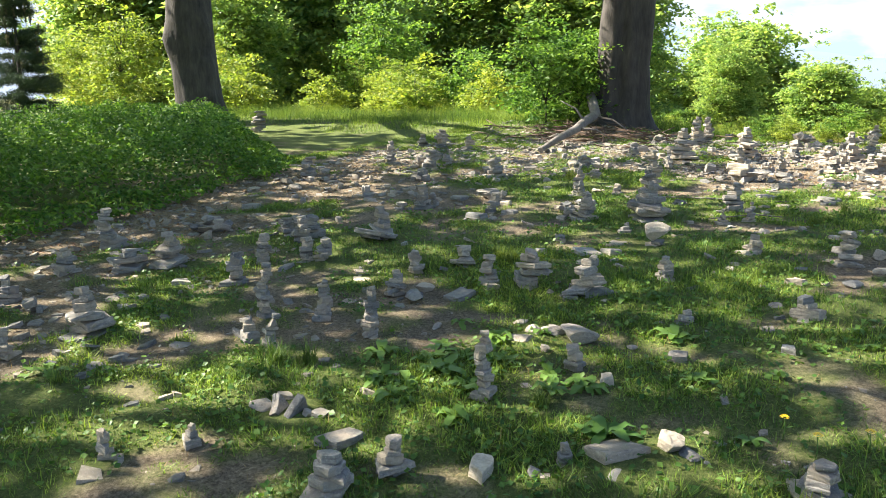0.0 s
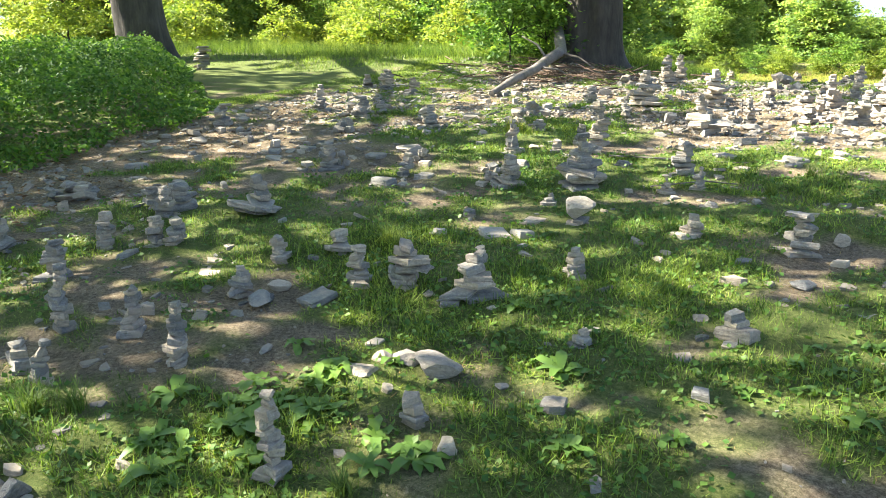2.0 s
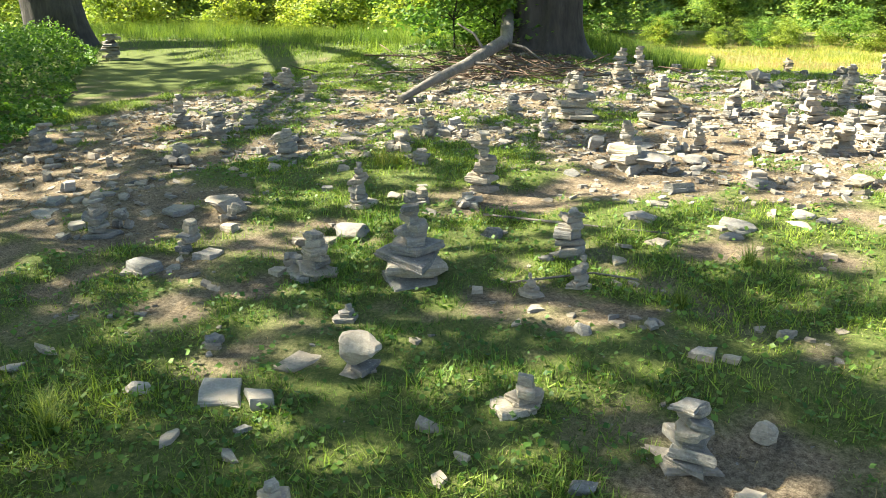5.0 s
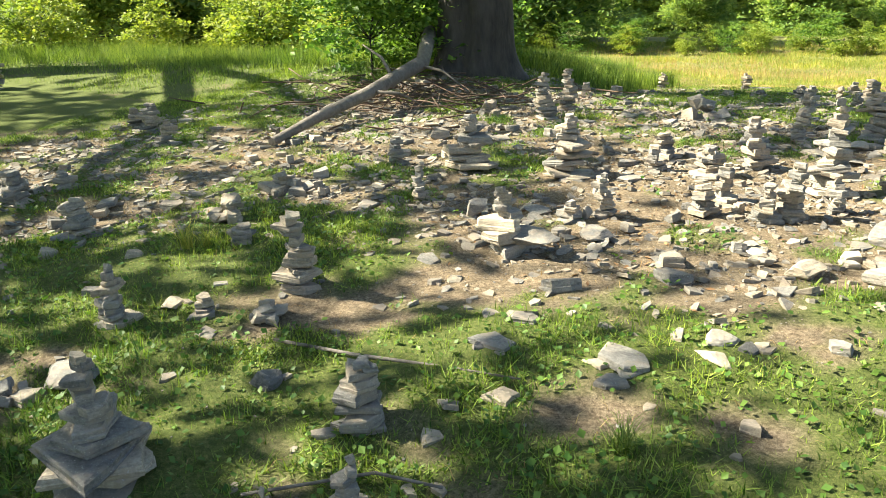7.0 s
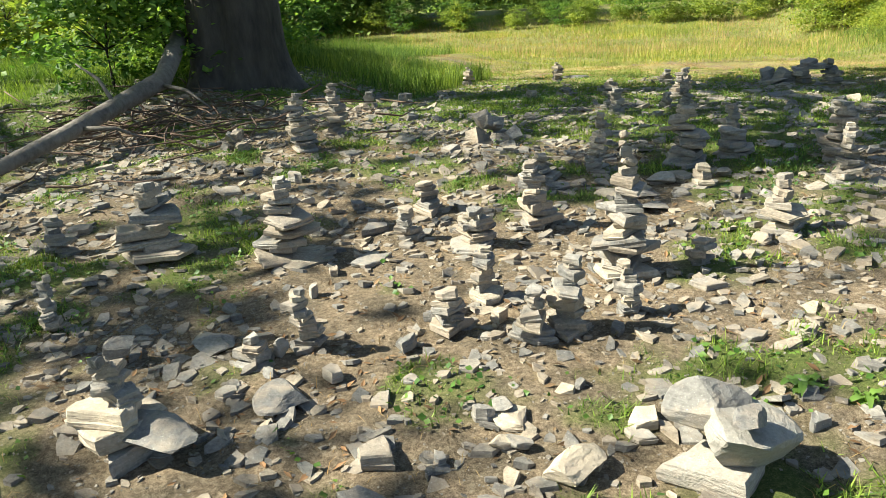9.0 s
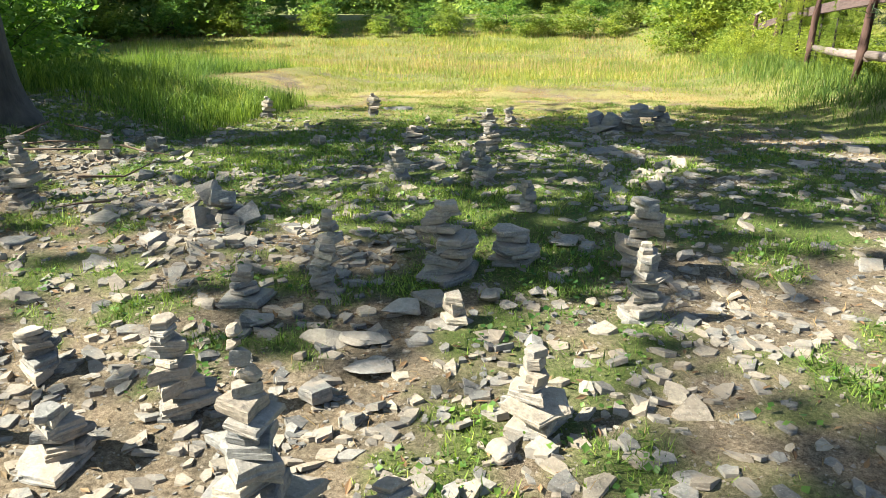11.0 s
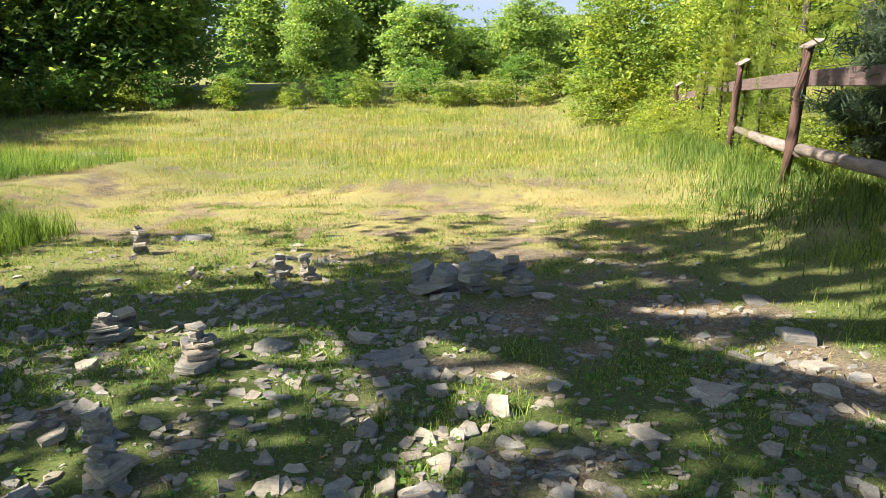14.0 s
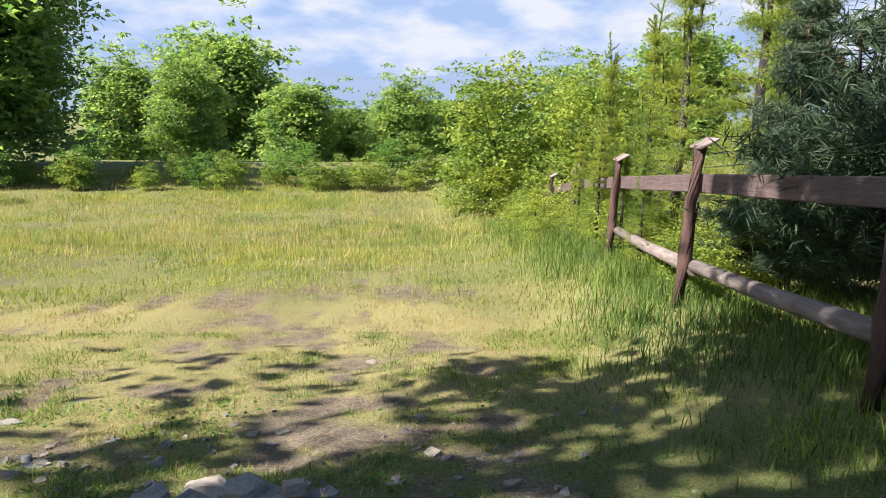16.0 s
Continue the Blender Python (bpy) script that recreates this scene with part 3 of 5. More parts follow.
def pedestal_cairn():
    """The big cairn of pale boulders with a slim tower on top, alone on sunlit earth."""
    x, y = -1.16, 8.25
    TAKEN.append((x, y, 0.5))
    root = thing("boulder_cairn", x, y, hz(x, y) - 0.02, "broad cairn of sunlit pale boulders carrying a slim stone tower", "cairn")
    rng = np.random.default_rng(3)
    for me, dx, dy, z, w, d, t, rz in ((SLABS[4], 0.0, 0, 0, 0.24, 0.22, 0.07, 20), (PALE_ROCKS[4], 0.07, 0.01, 0.055, 0.30, 0.22, 0.085, -10), (SLABS[11], -0.03, 0, 0.065, 0.28, 0.21, 0.06, 35), (PALE_SLABS[2], -0.05, -0.02, 0.12, 0.24, 0.2, 0.065, 5)):
        part("boulder", me, root, "", pose(dx, dy, z, rng.normal() * 3, rng.normal() * 3, rz) @ Matrix.Diagonal((w, d, t, 1)))
    z = 0.183
    for w, t in ((0.12, 0.033), (0.10, 0.026), (0.115, 0.022), (0.09, 0.028), (0.095, 0.02), (0.055, 0.026)):
        part("stone", SLABS[int(rng.integers(26))], root, "", pose(-0.05 + rng.normal() * 0.01, rng.normal() * 0.01, z, rng.normal() * 6, rng.normal() * 6, rng.uniform(0, 360)) @ Matrix.Diagonal((w, w * 0.85, t * 1.12, 1)))
        z += t


def stepped_cairn():
    """Broad slabs laid like a stepped pyramid, with a slim tower on top."""
    x, y = -1.54, 6.10
    TAKEN.append((x, y, 0.4))
    root = thing("stone_cairn", x, y, hz(x, y) - 0.015, "tall stepped cairn of broad grey slabs with a slim tower", "cairn", "stacked stone cairns")
    rng = np.random.default_rng(14)
    z = 0.0
    for i, (w, t) in enumerate(((0.30, 0.045), (0.27, 0.035), (0.36, 0.04), (0.33, 0.035), (0.25, 0.04), (0.17, 0.035), (0.15, 0.03), (0.10, 0.035), (0.10, 0.03), (0.085, 0.028), (0.09, 0.025), (0.065, 0.03), (0.05, 0.022))):
        part("stone", SLABS[int(rng.integers(26))], root, "", pose(rng.normal() * 0.014, rng.normal() * 0.014, z - 0.004, rng.normal() * 4, rng.normal() * 4, rng.uniform(0, 360)) @ Matrix.Diagonal((w * 0.98, w * 0.84, t * 1.1, 1)))
        z += t


def boulder_seat():
    """A large pale block lying on a lower one, with a fist-sized stone on its worn top."""
    x, y = 0.56, 8.45
    TAKEN.append((x, y, 0.5))
    root = thing("boulder_stack", x, y, hz(x, y) - 0.02, "large sunlit pale boulder resting across a broad low rock", "boulder stack")
    part("boulder", PALE_SLABS[1], root, "low base rock", pose(-0.03, -0.01, 0, 0, 0, 30) @ Matrix.Diagonal((0.24, 0.21, 0.07, 1)))
    part("boulder", PALE_ROCKS[2], root, "", pose(0.02, 0.01, 0.05, 3, 5, 65) @ Matrix.Diagonal((0.23, 0.27, 0.17, 1)))
    part("boulder", PALE_ROCKS[0], root, "", pose(-0.05, 0.06, 0.12, 6, -8, 10) @ Matrix.Diagonal((0.18, 0.15, 0.15, 1)))
    part("stone", PALE_ROCKS[3], root, "small stone lying on the boulder", pose(0.02, -0.045, 0.20, 0, 8, 40) @ Matrix.Diagonal((0.10, 0.08, 0.055, 1)))


def white_stone_cairn():
    x, y = -1.27, 5.3
    TAKEN.append((x, y, 0.3))
    root = thing("upright_stone", x, y, hz(x, y) - 0.01, "pale upright stone balanced on small grey slabs in grass", "balanced stone")
    part("stone", SLABS[3], root, "", pose(0, 0, 0, 0, 0, 10) @ Matrix.Diagonal((0.14, 0.12, 0.035, 1)))
    part("stone", SLABS[9], root, "", pose(0.01, 0, 0.032, 3, 0, 50) @ Matrix.Diagonal((0.12, 0.11, 0.025, 1)))
    part("stone", PALE_ROCKS[4], root, "pale pointed stone", pose(0, 0, 0.05, 6, -8, 0) @ Matrix.Diagonal((0.17, 0.13, 0.13, 1)))


def dolmen():
    """A little stone house: slabs piled as two piers with a slab across."""
    x, y = 1.72, 15.72
    TAKEN.append((x, y, 0.9))
    root = thing("stone_dolmen", x, y, hz(x, y) - 0.015, "small house-like dolmen of grey slabs with an arched opening", "dolmen")
    rng = np.random.default_rng(8)
    for sx, n in ((-0.13, 5), (0.15, 6)):
        z = 0.0
        for i in range(n):
            t = 0.19 / n * rng.uniform(0.8, 1.3)
            part("slab", SLABS[int(rng.integers(26))], root, "", pose(sx + rng.normal() * 0.012, rng.normal() * 0.015, z, rng.normal() * 5, rng.normal() * 5, rng.uniform(0, 360)) @ Matrix.Diagonal((0.19, 0.16, t * 1.15, 1)))
            z += t
    part("lintel", SLABS[5], root, "", pose(0.0, 0, 0.18, 3, -5, 0) @ Matrix.Diagonal((0.33, 0.2, 0.05, 1)))
    part("slab", SLABS[7], root, "", pose(0.12, 0.0, 0.215, -8, 20, 70) @ Matrix.Diagonal((0.17, 0.14, 0.055, 1)))
    part("slab", SLABS[12], root, "", pose(-0.08, 0.02, 0.215, 10, -16, 20) @ Matrix.Diagonal((0.16, 0.13, 0.05, 1)))
    part("door_slab", SLABS[2], root, "flat slab leaning before the opening", pose(0.03, -0.12, 0.0, 62, 0, 4) @ Matrix.Diagonal((0.2, 0.17, 0.03, 1)))
    for dx, dy, w, t, rx in ((-0.38, -0.02, 0.26, 0.08, 6), (-0.33, 0.06, 0.22, 0.17, 20), (-0.42, 0.1, 0.2, 0.17, -14), (-0.27, -0.16, 0.2, 0.05, 4), (0.32, -0.1, 0.16, 0.05, 0)):
        part("slab", (SLABS + ROCKS)[int(rng.integers(38))], root, "", pose(dx, dy, 0, rx, rx * 0.5, rng.uniform(0, 360)) @ Matrix.Diagonal((w, w * 0.8, t, 1)))


def leaning_pair():
    x, y = -1.93, 2.28
    TAKEN.append((x, y, 0.3))
    root = thing("leaning_slabs", x, y, hz(x, y) - 0.01, "two grey slabs leaning together like a small tent", "stone tent")
    part("slab", SLABS[4], root, "", pose(-0.05, 0, 0.0, 4, 62, 15) @ Matrix.Diagonal((0.15, 0.11, 0.035, 1)))
    part("slab", SLABS[6], root, "", pose(0.055, 0, 0.012, -4, -70, 8) @ Matrix.Diagonal((0.15, 0.12, 0.035, 1)))
    part("stone", ROCKS[3], root, "", pose(0.15, 0.02, 0, 0, 0, 0) @ Matrix.Diagonal((0.07, 0.06, 0.05, 1)))


pedestal_cairn()
stepped_cairn()
boulder_seat()
white_stone_cairn()
dolmen()
leaning_pair()

# ---- single stones that stand out ----
def boulder(x, y, w, h, pale=False):
    turn = (abs(x) * 977 + abs(y) * 613) % 180
    return loose(x, y, w, w * 0.82, h, turn, pale, True)


def flagstone(x, y, w, h, pale=False):
    turn = (abs(x) * 977 + abs(y) * 613) % 180
    return loose(x, y, w, w * 0.72, h, turn, pale, False, (turn % 7) - 3)


boulder(-1.41, 3.33, 0.14, 0.039)
boulder(-1.37, 3.43, 0.07, 0.055, True)
boulder(-1.30, 3.49, 0.11, 0.045)
boulder(-1.17, 3.46, 0.16, 0.063)
flagstone(-1.50, 3.56, 0.09, 0.013, True)
flagstone(-1.65, 4.97, 0.23, 0.023, True)
flagstone(-1.48, 4.99, 0.13, 0.040, True)
flagstone(-1.54, 5.26, 0.19, 0.016)
flagstone(-1.59, 4.70, 0.09, 0.024, True)
flagstone(-1.42, 4.84, 0.06, 0.018)
boulder(-1.94, 4.86, 0.08, 0.032, True)
boulder(-1.55, 4.08, 0.07, 0.026)
flagstone(-1.22, 4.06, 0.07, 0.009, True)
flagstone(-1.41, 4.05, 0.16, 0.018)
flagstone(-0.34, 4.76, 0.11, 0.034)
flagstone(-0.20, 4.80, 0.06, 0.015)
boulder(-0.07, 4.82, 0.11, 0.042)
boulder(0.06, 5.51, 0.08, 0.060)
flagstone(0.07, 5.21, 0.08, 0.018, True)
boulder(-0.35, 5.05, 0.08, 0.025)
flagstone(-0.72, 4.89, 0.07, 0.023, True)
boulder(-0.71, 5.02, 0.06, 0.024, True)
boulder(-0.88, 3.83, 0.05, 0.017)
boulder(-0.40, 4.30, 0.07, 0.033, True)
boulder(-0.15, 4.32, 0.06, 0.022, True)
boulder(-0.25, 4.09, 0.07, 0.028, True)
boulder(-0.64, 3.79, 0.04, 0.018)
boulder(-0.91, 3.47, 0.05, 0.015)
boulder(-1.25, 3.26, 0.05, 0.037)
boulder(-1.85, 3.32, 0.05, 0.031)
flagstone(-0.34, 7.34, 0.23, 0.030)
boulder(-0.07, 7.62, 0.12, 0.046)
flagstone(-0.21, 5.92, 0.14, 0.026)
flagstone(-0.11, 5.91, 0.08, 0.034)
boulder(-2.24, 3.86, 0.09, 0.038, True)
flagstone(-2.21, 3.76, 0.09, 0.011)
flagstone(-2.80, 4.01, 0.13, 0.013)
boulder(-2.48, 4.75, 0.08, 0.031)
flagstone(-0.81, 7.27, 0.19, 0.030)
flagstone(0.18, 4.61, 0.15, 0.012)
boulder(-3.11, 6.53, 0.22, 0.085)
flagstone(-0.80, 7.51, 0.13, 0.033)
boulder(-0.94, 7.50, 0.09, 0.034)
boulder(-0.85, 7.53, 0.08, 0.031)
boulder(-0.78, 7.53, 0.06, 0.031)
flagstone(-0.82, 7.69, 0.07, 0.013)
flagstone(-1.11, 7.50, 0.06, 0.009)
boulder(-0.86, 7.22, 0.05, 0.040)
flagstone(-0.77, 7.23, 0.07, 0.019)
flagstone(-0.42, 7.29, 0.10, 0.016, True)
boulder(-0.29, 7.30, 0.13, 0.035, True)
flagstone(-0.34, 7.19, 0.12, 0.016)
boulder(-0.06, 7.47, 0.13, 0.041, True)
flagstone(0.07, 7.63, 0.11, 0.012)
boulder(-1.45, 6.72, 0.11, 0.057)
boulder(-1.07, 6.55, 0.08, 0.022)
flagstone(-0.64, 6.96, 0.13, 0.017)
flagstone(-1.04, 7.01, 0.09, 0.012)
flagstone(-1.40, 6.78, 0.05, 0.020)
boulder(-1.81, 7.18, 0.16, 0.041)
boulder(-2.28, 7.10, 0.15, 0.037)
flagstone(-1.78, 7.92, 0.09, 0.020)
boulder(-0.05, 8.60, 0.13, 0.026)
flagstone(0.33, 8.66, 0.13, 0.020, True)
boulder(-2.19, 6.50, 0.23, 0.051)
flagstone(-2.19, 6.31, 0.12, 0.027)
flagstone(-2.75, 7.05, 0.10, 0.038)
boulder(-2.92, 7.46, 0.09, 0.061)
boulder(-3.43, 7.32, 0.09, 0.055)
boulder(0.15, 8.38, 0.18, 0.060, True)
flagstone(0.10, 8.15, 0.13, 0.018)
boulder(-0.06, 8.48, 0.08, 0.027, True)
boulder(-0.01, 8.48, 0.08, 0.025, True)
boulder(-0.09, 8.63, 0.08, 0.037)
flagstone(-0.14, 8.59, 0.08, 0.041)
boulder(-0.97, 8.84, 0.06, 0.065, True)
boulder(-1.57, 8.71, 0.12, 0.095)
boulder(-2.80, 10.59, 0.17, 0.089)
flagstone(0.32, 8.59, 0.09, 0.011, True)
flagstone(-0.22, 8.38, 0.06, 0.010, True)
boulder(0.77, 10.15, 0.11, 0.043)
boulder(0.40, 10.80, 0.08, 0.028)
flagstone(0.21, 9.23, 0.09, 0.012)
flagstone(-0.50, 9.21, 0.06, 0.025)
flagstone(-1.08, 9.57, 0.07, 0.022)
flagstone(-0.95, 9.73, 0.18, 0.013)
flagstone(-0.77, 9.63, 0.07, 0.009)
flagstone(-1.07, 9.34, 0.06, 0.043, True)
flagstone(-1.30, 9.09, 0.05, 0.013)
flagstone(-1.12, 8.69, 0.06, 0.011)
boulder(-0.95, 8.72, 0.06, 0.017)
boulder(-0.43, 8.76, 0.06, 0.021)
flagstone(0.68, 9.25, 0.09, 0.010)
flagstone(0.85, 9.33, 0.06, 0.007)
flagstone(-2.38, 11.12, 0.15, 0.030)
flagstone(-0.93, 11.05, 0.10, 0.021)
flagstone(-0.29, 10.91, 0.12, 0.024)
flagstone(-0.07, 12.28, 0.13, 0.036)
boulder(-0.04, 11.02, 0.10, 0.034)
boulder(-0.28, 10.91, 0.14, 0.040)
boulder(0.05, 10.79, 0.15, 0.033, True)
boulder(0.20, 10.80, 0.15, 0.026, True)
boulder(0.42, 10.82, 0.08, 0.038)
boulder(0.64, 11.23, 0.11, 0.038)
boulder(0.73, 11.16, 0.07, 0.024)
boulder(0.83, 11.34, 0.08, 0.026)
boulder(1.06, 11.27, 0.06, 0.019)
flagstone(-0.04, 12.21, 0.16, 0.029)
boulder(-0.24, 12.81, 0.18, 0.073)
flagstone(0.86, 12.44, 0.13, 0.032)
flagstone(1.11, 12.24, 0.10, 0.025)
boulder(0.95, 11.98, 0.17, 0.036)
flagstone(1.07, 11.93, 0.12, 0.017)
flagstone(1.61, 12.53, 0.16, 0.015)
flagstone(1.28, 13.02, 0.20, 0.022)
boulder(1.51, 13.11, 0.17, 0.069)
flagstone(1.04, 13.20, 0.11, 0.024)
flagstone(1.69, 11.96, 0.07, 0.018)
flagstone(2.68, 14.06, 0.26, 0.016)
boulder(1.91, 13.10, 0.09, 0.033)
flagstone(1.51, 14.02, 0.10, 0.039)
flagstone(1.26, 14.43, 0.32, 0.022)
flagstone(1.43, 14.26, 0.14, 0.012, True)
boulder(0.84, 10.84, 0.10, 0.033)
flagstone(0.09, 11.50, 0.11, 0.013)
boulder(0.30, 11.07, 0.16, 0.059, True)
flagstone(0.48, 12.84, 0.11, 0.020)
flagstone(0.77, 13.06, 0.12, 0.018)
flagstone(0.19, 13.07, 0.11, 0.048)
boulder(-1.07, 17.58, 0.37, 0.051)
boulder(1.43, 16.13, 0.24, 0.095)
flagstone(1.64, 12.83, 0.10, 0.020)
boulder(1.52, 13.16, 0.16, 0.060)
flagstone(1.39, 13.20, 0.12, 0.040)
flagstone(1.24, 13.17, 0.15, 0.019)
flagstone(1.29, 13.03, 0.16, 0.021)
flagstone(1.05, 13.32, 0.09, 0.020)
boulder(1.57, 13.41, 0.10, 0.033)
boulder(1.92, 13.12, 0.12, 0.038)
boulder(2.32, 13.63, 0.14, 0.037)
flagstone(2.06, 13.49, 0.11, 0.017)
flagstone(1.04, 12.98, 0.11, 0.012)
flagstone(2.69, 14.09, 0.24, 0.020)
flagstone(2.53, 12.97, 0.12, 0.012)
flagstone(2.29, 13.06, 0.09, 0.011)
flagstone(1.78, 13.34, 0.08, 0.012)
flagstone(1.40, 14.27, 0.12, 0.014, True)
flagstone(1.05, 14.71, 0.20, 0.030)
flagstone(1.19, 14.46, 0.18, 0.017)
flagstone(1.36, 14.35, 0.13, 0.016)
flagstone(1.53, 14.18, 0.09, 0.036)
flagstone(1.77, 14.23, 0.10, 0.015)
boulder(1.61, 13.79, 0.07, 0.058)
boulder(1.67, 13.79, 0.07, 0.069)
boulder(1.77, 13.84, 0.13, 0.081)
flagstone(1.93, 13.86, 0.07, 0.014)
flagstone(1.23, 14.14, 0.13, 0.014)
flagstone(1.12, 13.80, 0.09, 0.013)
flagstone(1.02, 13.81, 0.08, 0.011)
flagstone(3.27, 14.44, 0.16, 0.011)
boulder(0.66, 12.69, 0.16, 0.061)
flagstone(0.06, 13.47, 0.09, 0.016)
flagstone(-0.11, 13.53, 0.10, 0.018)
flagstone(0.23, 13.13, 0.10, 0.020)
flagstone(-0.61, 14.17, 0.10, 0.024)
flagstone(-1.04, 14.60, 0.11, 0.024)
flagstone(0.74, 13.00, 0.08, 0.011)
flagstone(0.99, 12.82, 0.07, 0.012)
boulder(2.07, 13.26, 0.10, 0.022)
flagstone(1.78, 12.74, 0.07, 0.011)
flagstone(1.27, 12.74, 0.06, 0.011)
flagstone(2.62, 13.01, 0.11, 0.009)
flagstone(3.01, 13.51, 0.15, 0.010)
flagstone(2.57, 12.82, 0.10, 0.008)
flagstone(3.40, 14.29, 0.12, 0.012)
flagstone(3.19, 14.13, 0.15, 0.008)
flagstone(2.53, 13.76, 0.13, 0.011)
flagstone(0.28, 17.66, 0.20, 0.015)
flagstone(0.47, 16.59, 0.15, 0.012, True)
flagstone(0.59, 16.60, 0.07, 0.015)
flagstone(1.09, 16.31, 0.09, 0.014)
flagstone(1.38, 16.21, 0.16, 0.020)
boulder(2.07, 18.76, 0.10, 0.022)
flagstone(1.93, 16.17, 0.13, 0.017, True)
flagstone(0.03, 17.28, 0.14, 0.016)
boulder(-2.05, 2.28, 0.11, 0.022)
flagstone(-2.02, 2.38, 0.08, 0.017, True)
boulder(-1.84, 2.29, 0.07, 0.020, True)
boulder(-1.75, 2.33, 0.05, 0.015, True)
boulder(-1.73, 2.54, 0.07, 0.034)
boulder(-0.89, 2.28, 0.06, 0.026, True)
flagstone(-0.85, 2.27, 0.05, 0.008, True)
boulder(-0.64, 2.34, 0.11, 0.032, True)
boulder(-0.53, 2.60, 0.11, 0.074)
boulder(-0.47, 2.59, 0.11, 0.037)
flagstone(-0.57, 2.56, 0.08, 0.011, True)
flagstone(-3.03, 2.37, 0.08, 0.016)
flagstone(-4.96, 5.40, 0.18, 0.030)
boulder(-2.21, 3.68, 0.13, 0.043, True)
flagstone(-1.89, 4.03, 0.11, 0.030)
flagstone(-2.70, 3.89, 0.15, 0.010)
flagstone(-0.77, 4.03, 0.08, 0.007)


def scatter_stones():
    """Loose flat stones all over the plot: about two hundred as things of their own."""
    rng = np.random.default_rng(21)
    done = 0
    while done < 160:
        x, y = rng.uniform(-6, 3.3), rng.uniform(1.8, 16.5)
        stony = (0.15 + 0.85 * (1 - float(cover(x, y)))) * (0.4 if x > 1.3 else 1.0)
        if y > 16 - 0.3 * max(0, -x) or (x < -5 and y < 5) or rng.random() > stony:
            continue
        if any((x - a) ** 2 + (y - b) ** 2 < (0.5 * c + 0.09) ** 2 for a, b, c in TAKEN):
            continue
        w = 0.07 + 0.16 * rng.random() ** 2.2
        loose(x, y, w, w * rng.uniform(0.6, 0.95), rng.uniform(0.012, 0.05), rng.uniform(0, 360), rng.random() < 0.15, rng.random() < 0.15, rng.normal() * 5)
        done += 1


scatter_stones()


def scatter_shards():
    """The countless small slate chips between the cairns, in one mesh."""
    rng = np.random.default_rng(31)
    n = 190000
    x, y = rng.uniform(-6.3, 3.6, n), rng.uniform(1.2, 17.5, n)
    rocky = smooth((y - 7.2) / 1.6) * (1 - smooth((y - 14.5) / 2.5)) * (1 - smooth((x - 3.0) / 0.6))
    left = smooth((-2.8 - x) / 1.2) * (1 - smooth((y - 9) / 2))
    chance = (0.10 + 0.90 * rocky + 0.28 * left) * (0.12 + 0.13 * smooth((y - 11.5) / 1.5) + 0.95 * (1 - cover(x, y))) * (0.1 + 1.3 * field(x, y, 0.8, 9.1)) * (1 - 0.55 * smooth((x - 1.2) / 0.8))
    keep = rng.random(n) < chance
    x, y = x[keep], y[keep]
    n = len(x)
    size = 0.005 + 0.055 * rng.random(n) ** (6.5 - 2.4 * smooth((y - 9.5) / 2))
    size *= np.where(rng.random(n) < 0.05 * smooth((y - 8.5) / 2), 1.6, 1.0)
    tall = np.minimum(size * rng.uniform(0.1, 0.42, n), rng.uniform(0.006, 0.016, n))
    turn, thin = rng.uniform(0, 6.28, n), rng.uniform(0.5, 1.0, n)
    z = height(x, y) + 0.03 * (field(x, y, 0.5, 1.1) - 0.5) + 0.016 * (field(x, y, 0.17, 2.2) - 0.5) + 0.03 * (cover(x, y) - 0.5) + 0.1 * tall
    tx, ty = rng.normal(size=n) * 0.22, rng.normal(size=n) * 0.22
    V = np.zeros((n, 10, 3), np.float32)
    for i in range(5):
        a = 2 * np.pi * i / 5 + rng.uniform(-0.45, 0.45, n)
        r = size * rng.uniform(0.6, 1.2, n)
        u, v = r * np.cos(a), r * np.sin(a) * thin
        dx, dy = u * np.cos(turn) - v * np.sin(turn), u * np.sin(turn) + v * np.cos(turn)
        lift = dx * tx + dy * ty
        V[:, i] = np.stack([x + dx, y + dy, z + lift - 0.5 * tall - 0.003], -1)
        V[:, 5 + i] = np.stack([x + 0.93 * dx, y + 0.93 * dy, z + lift + tall], -1)
    tri = [(5, 6, 7), (5, 7, 8), (5, 8, 9)]
    for i in range(5):
        j = (i + 1) % 5
        tri += [(i, j, 5 + j), (i, 5 + j, 5 + i)]
    F = (np.arange(n)[:, None, None] * 10 + np.array(tri)[None]).reshape(-1, 3)
    tagged(new("slate_chips", mesh_of("slate_chips", V.reshape(-1, 3), F, SHARDS)), "countless small grey slate chips strewn over the ground", "gravel", kind="stuff")


scatter_shards()


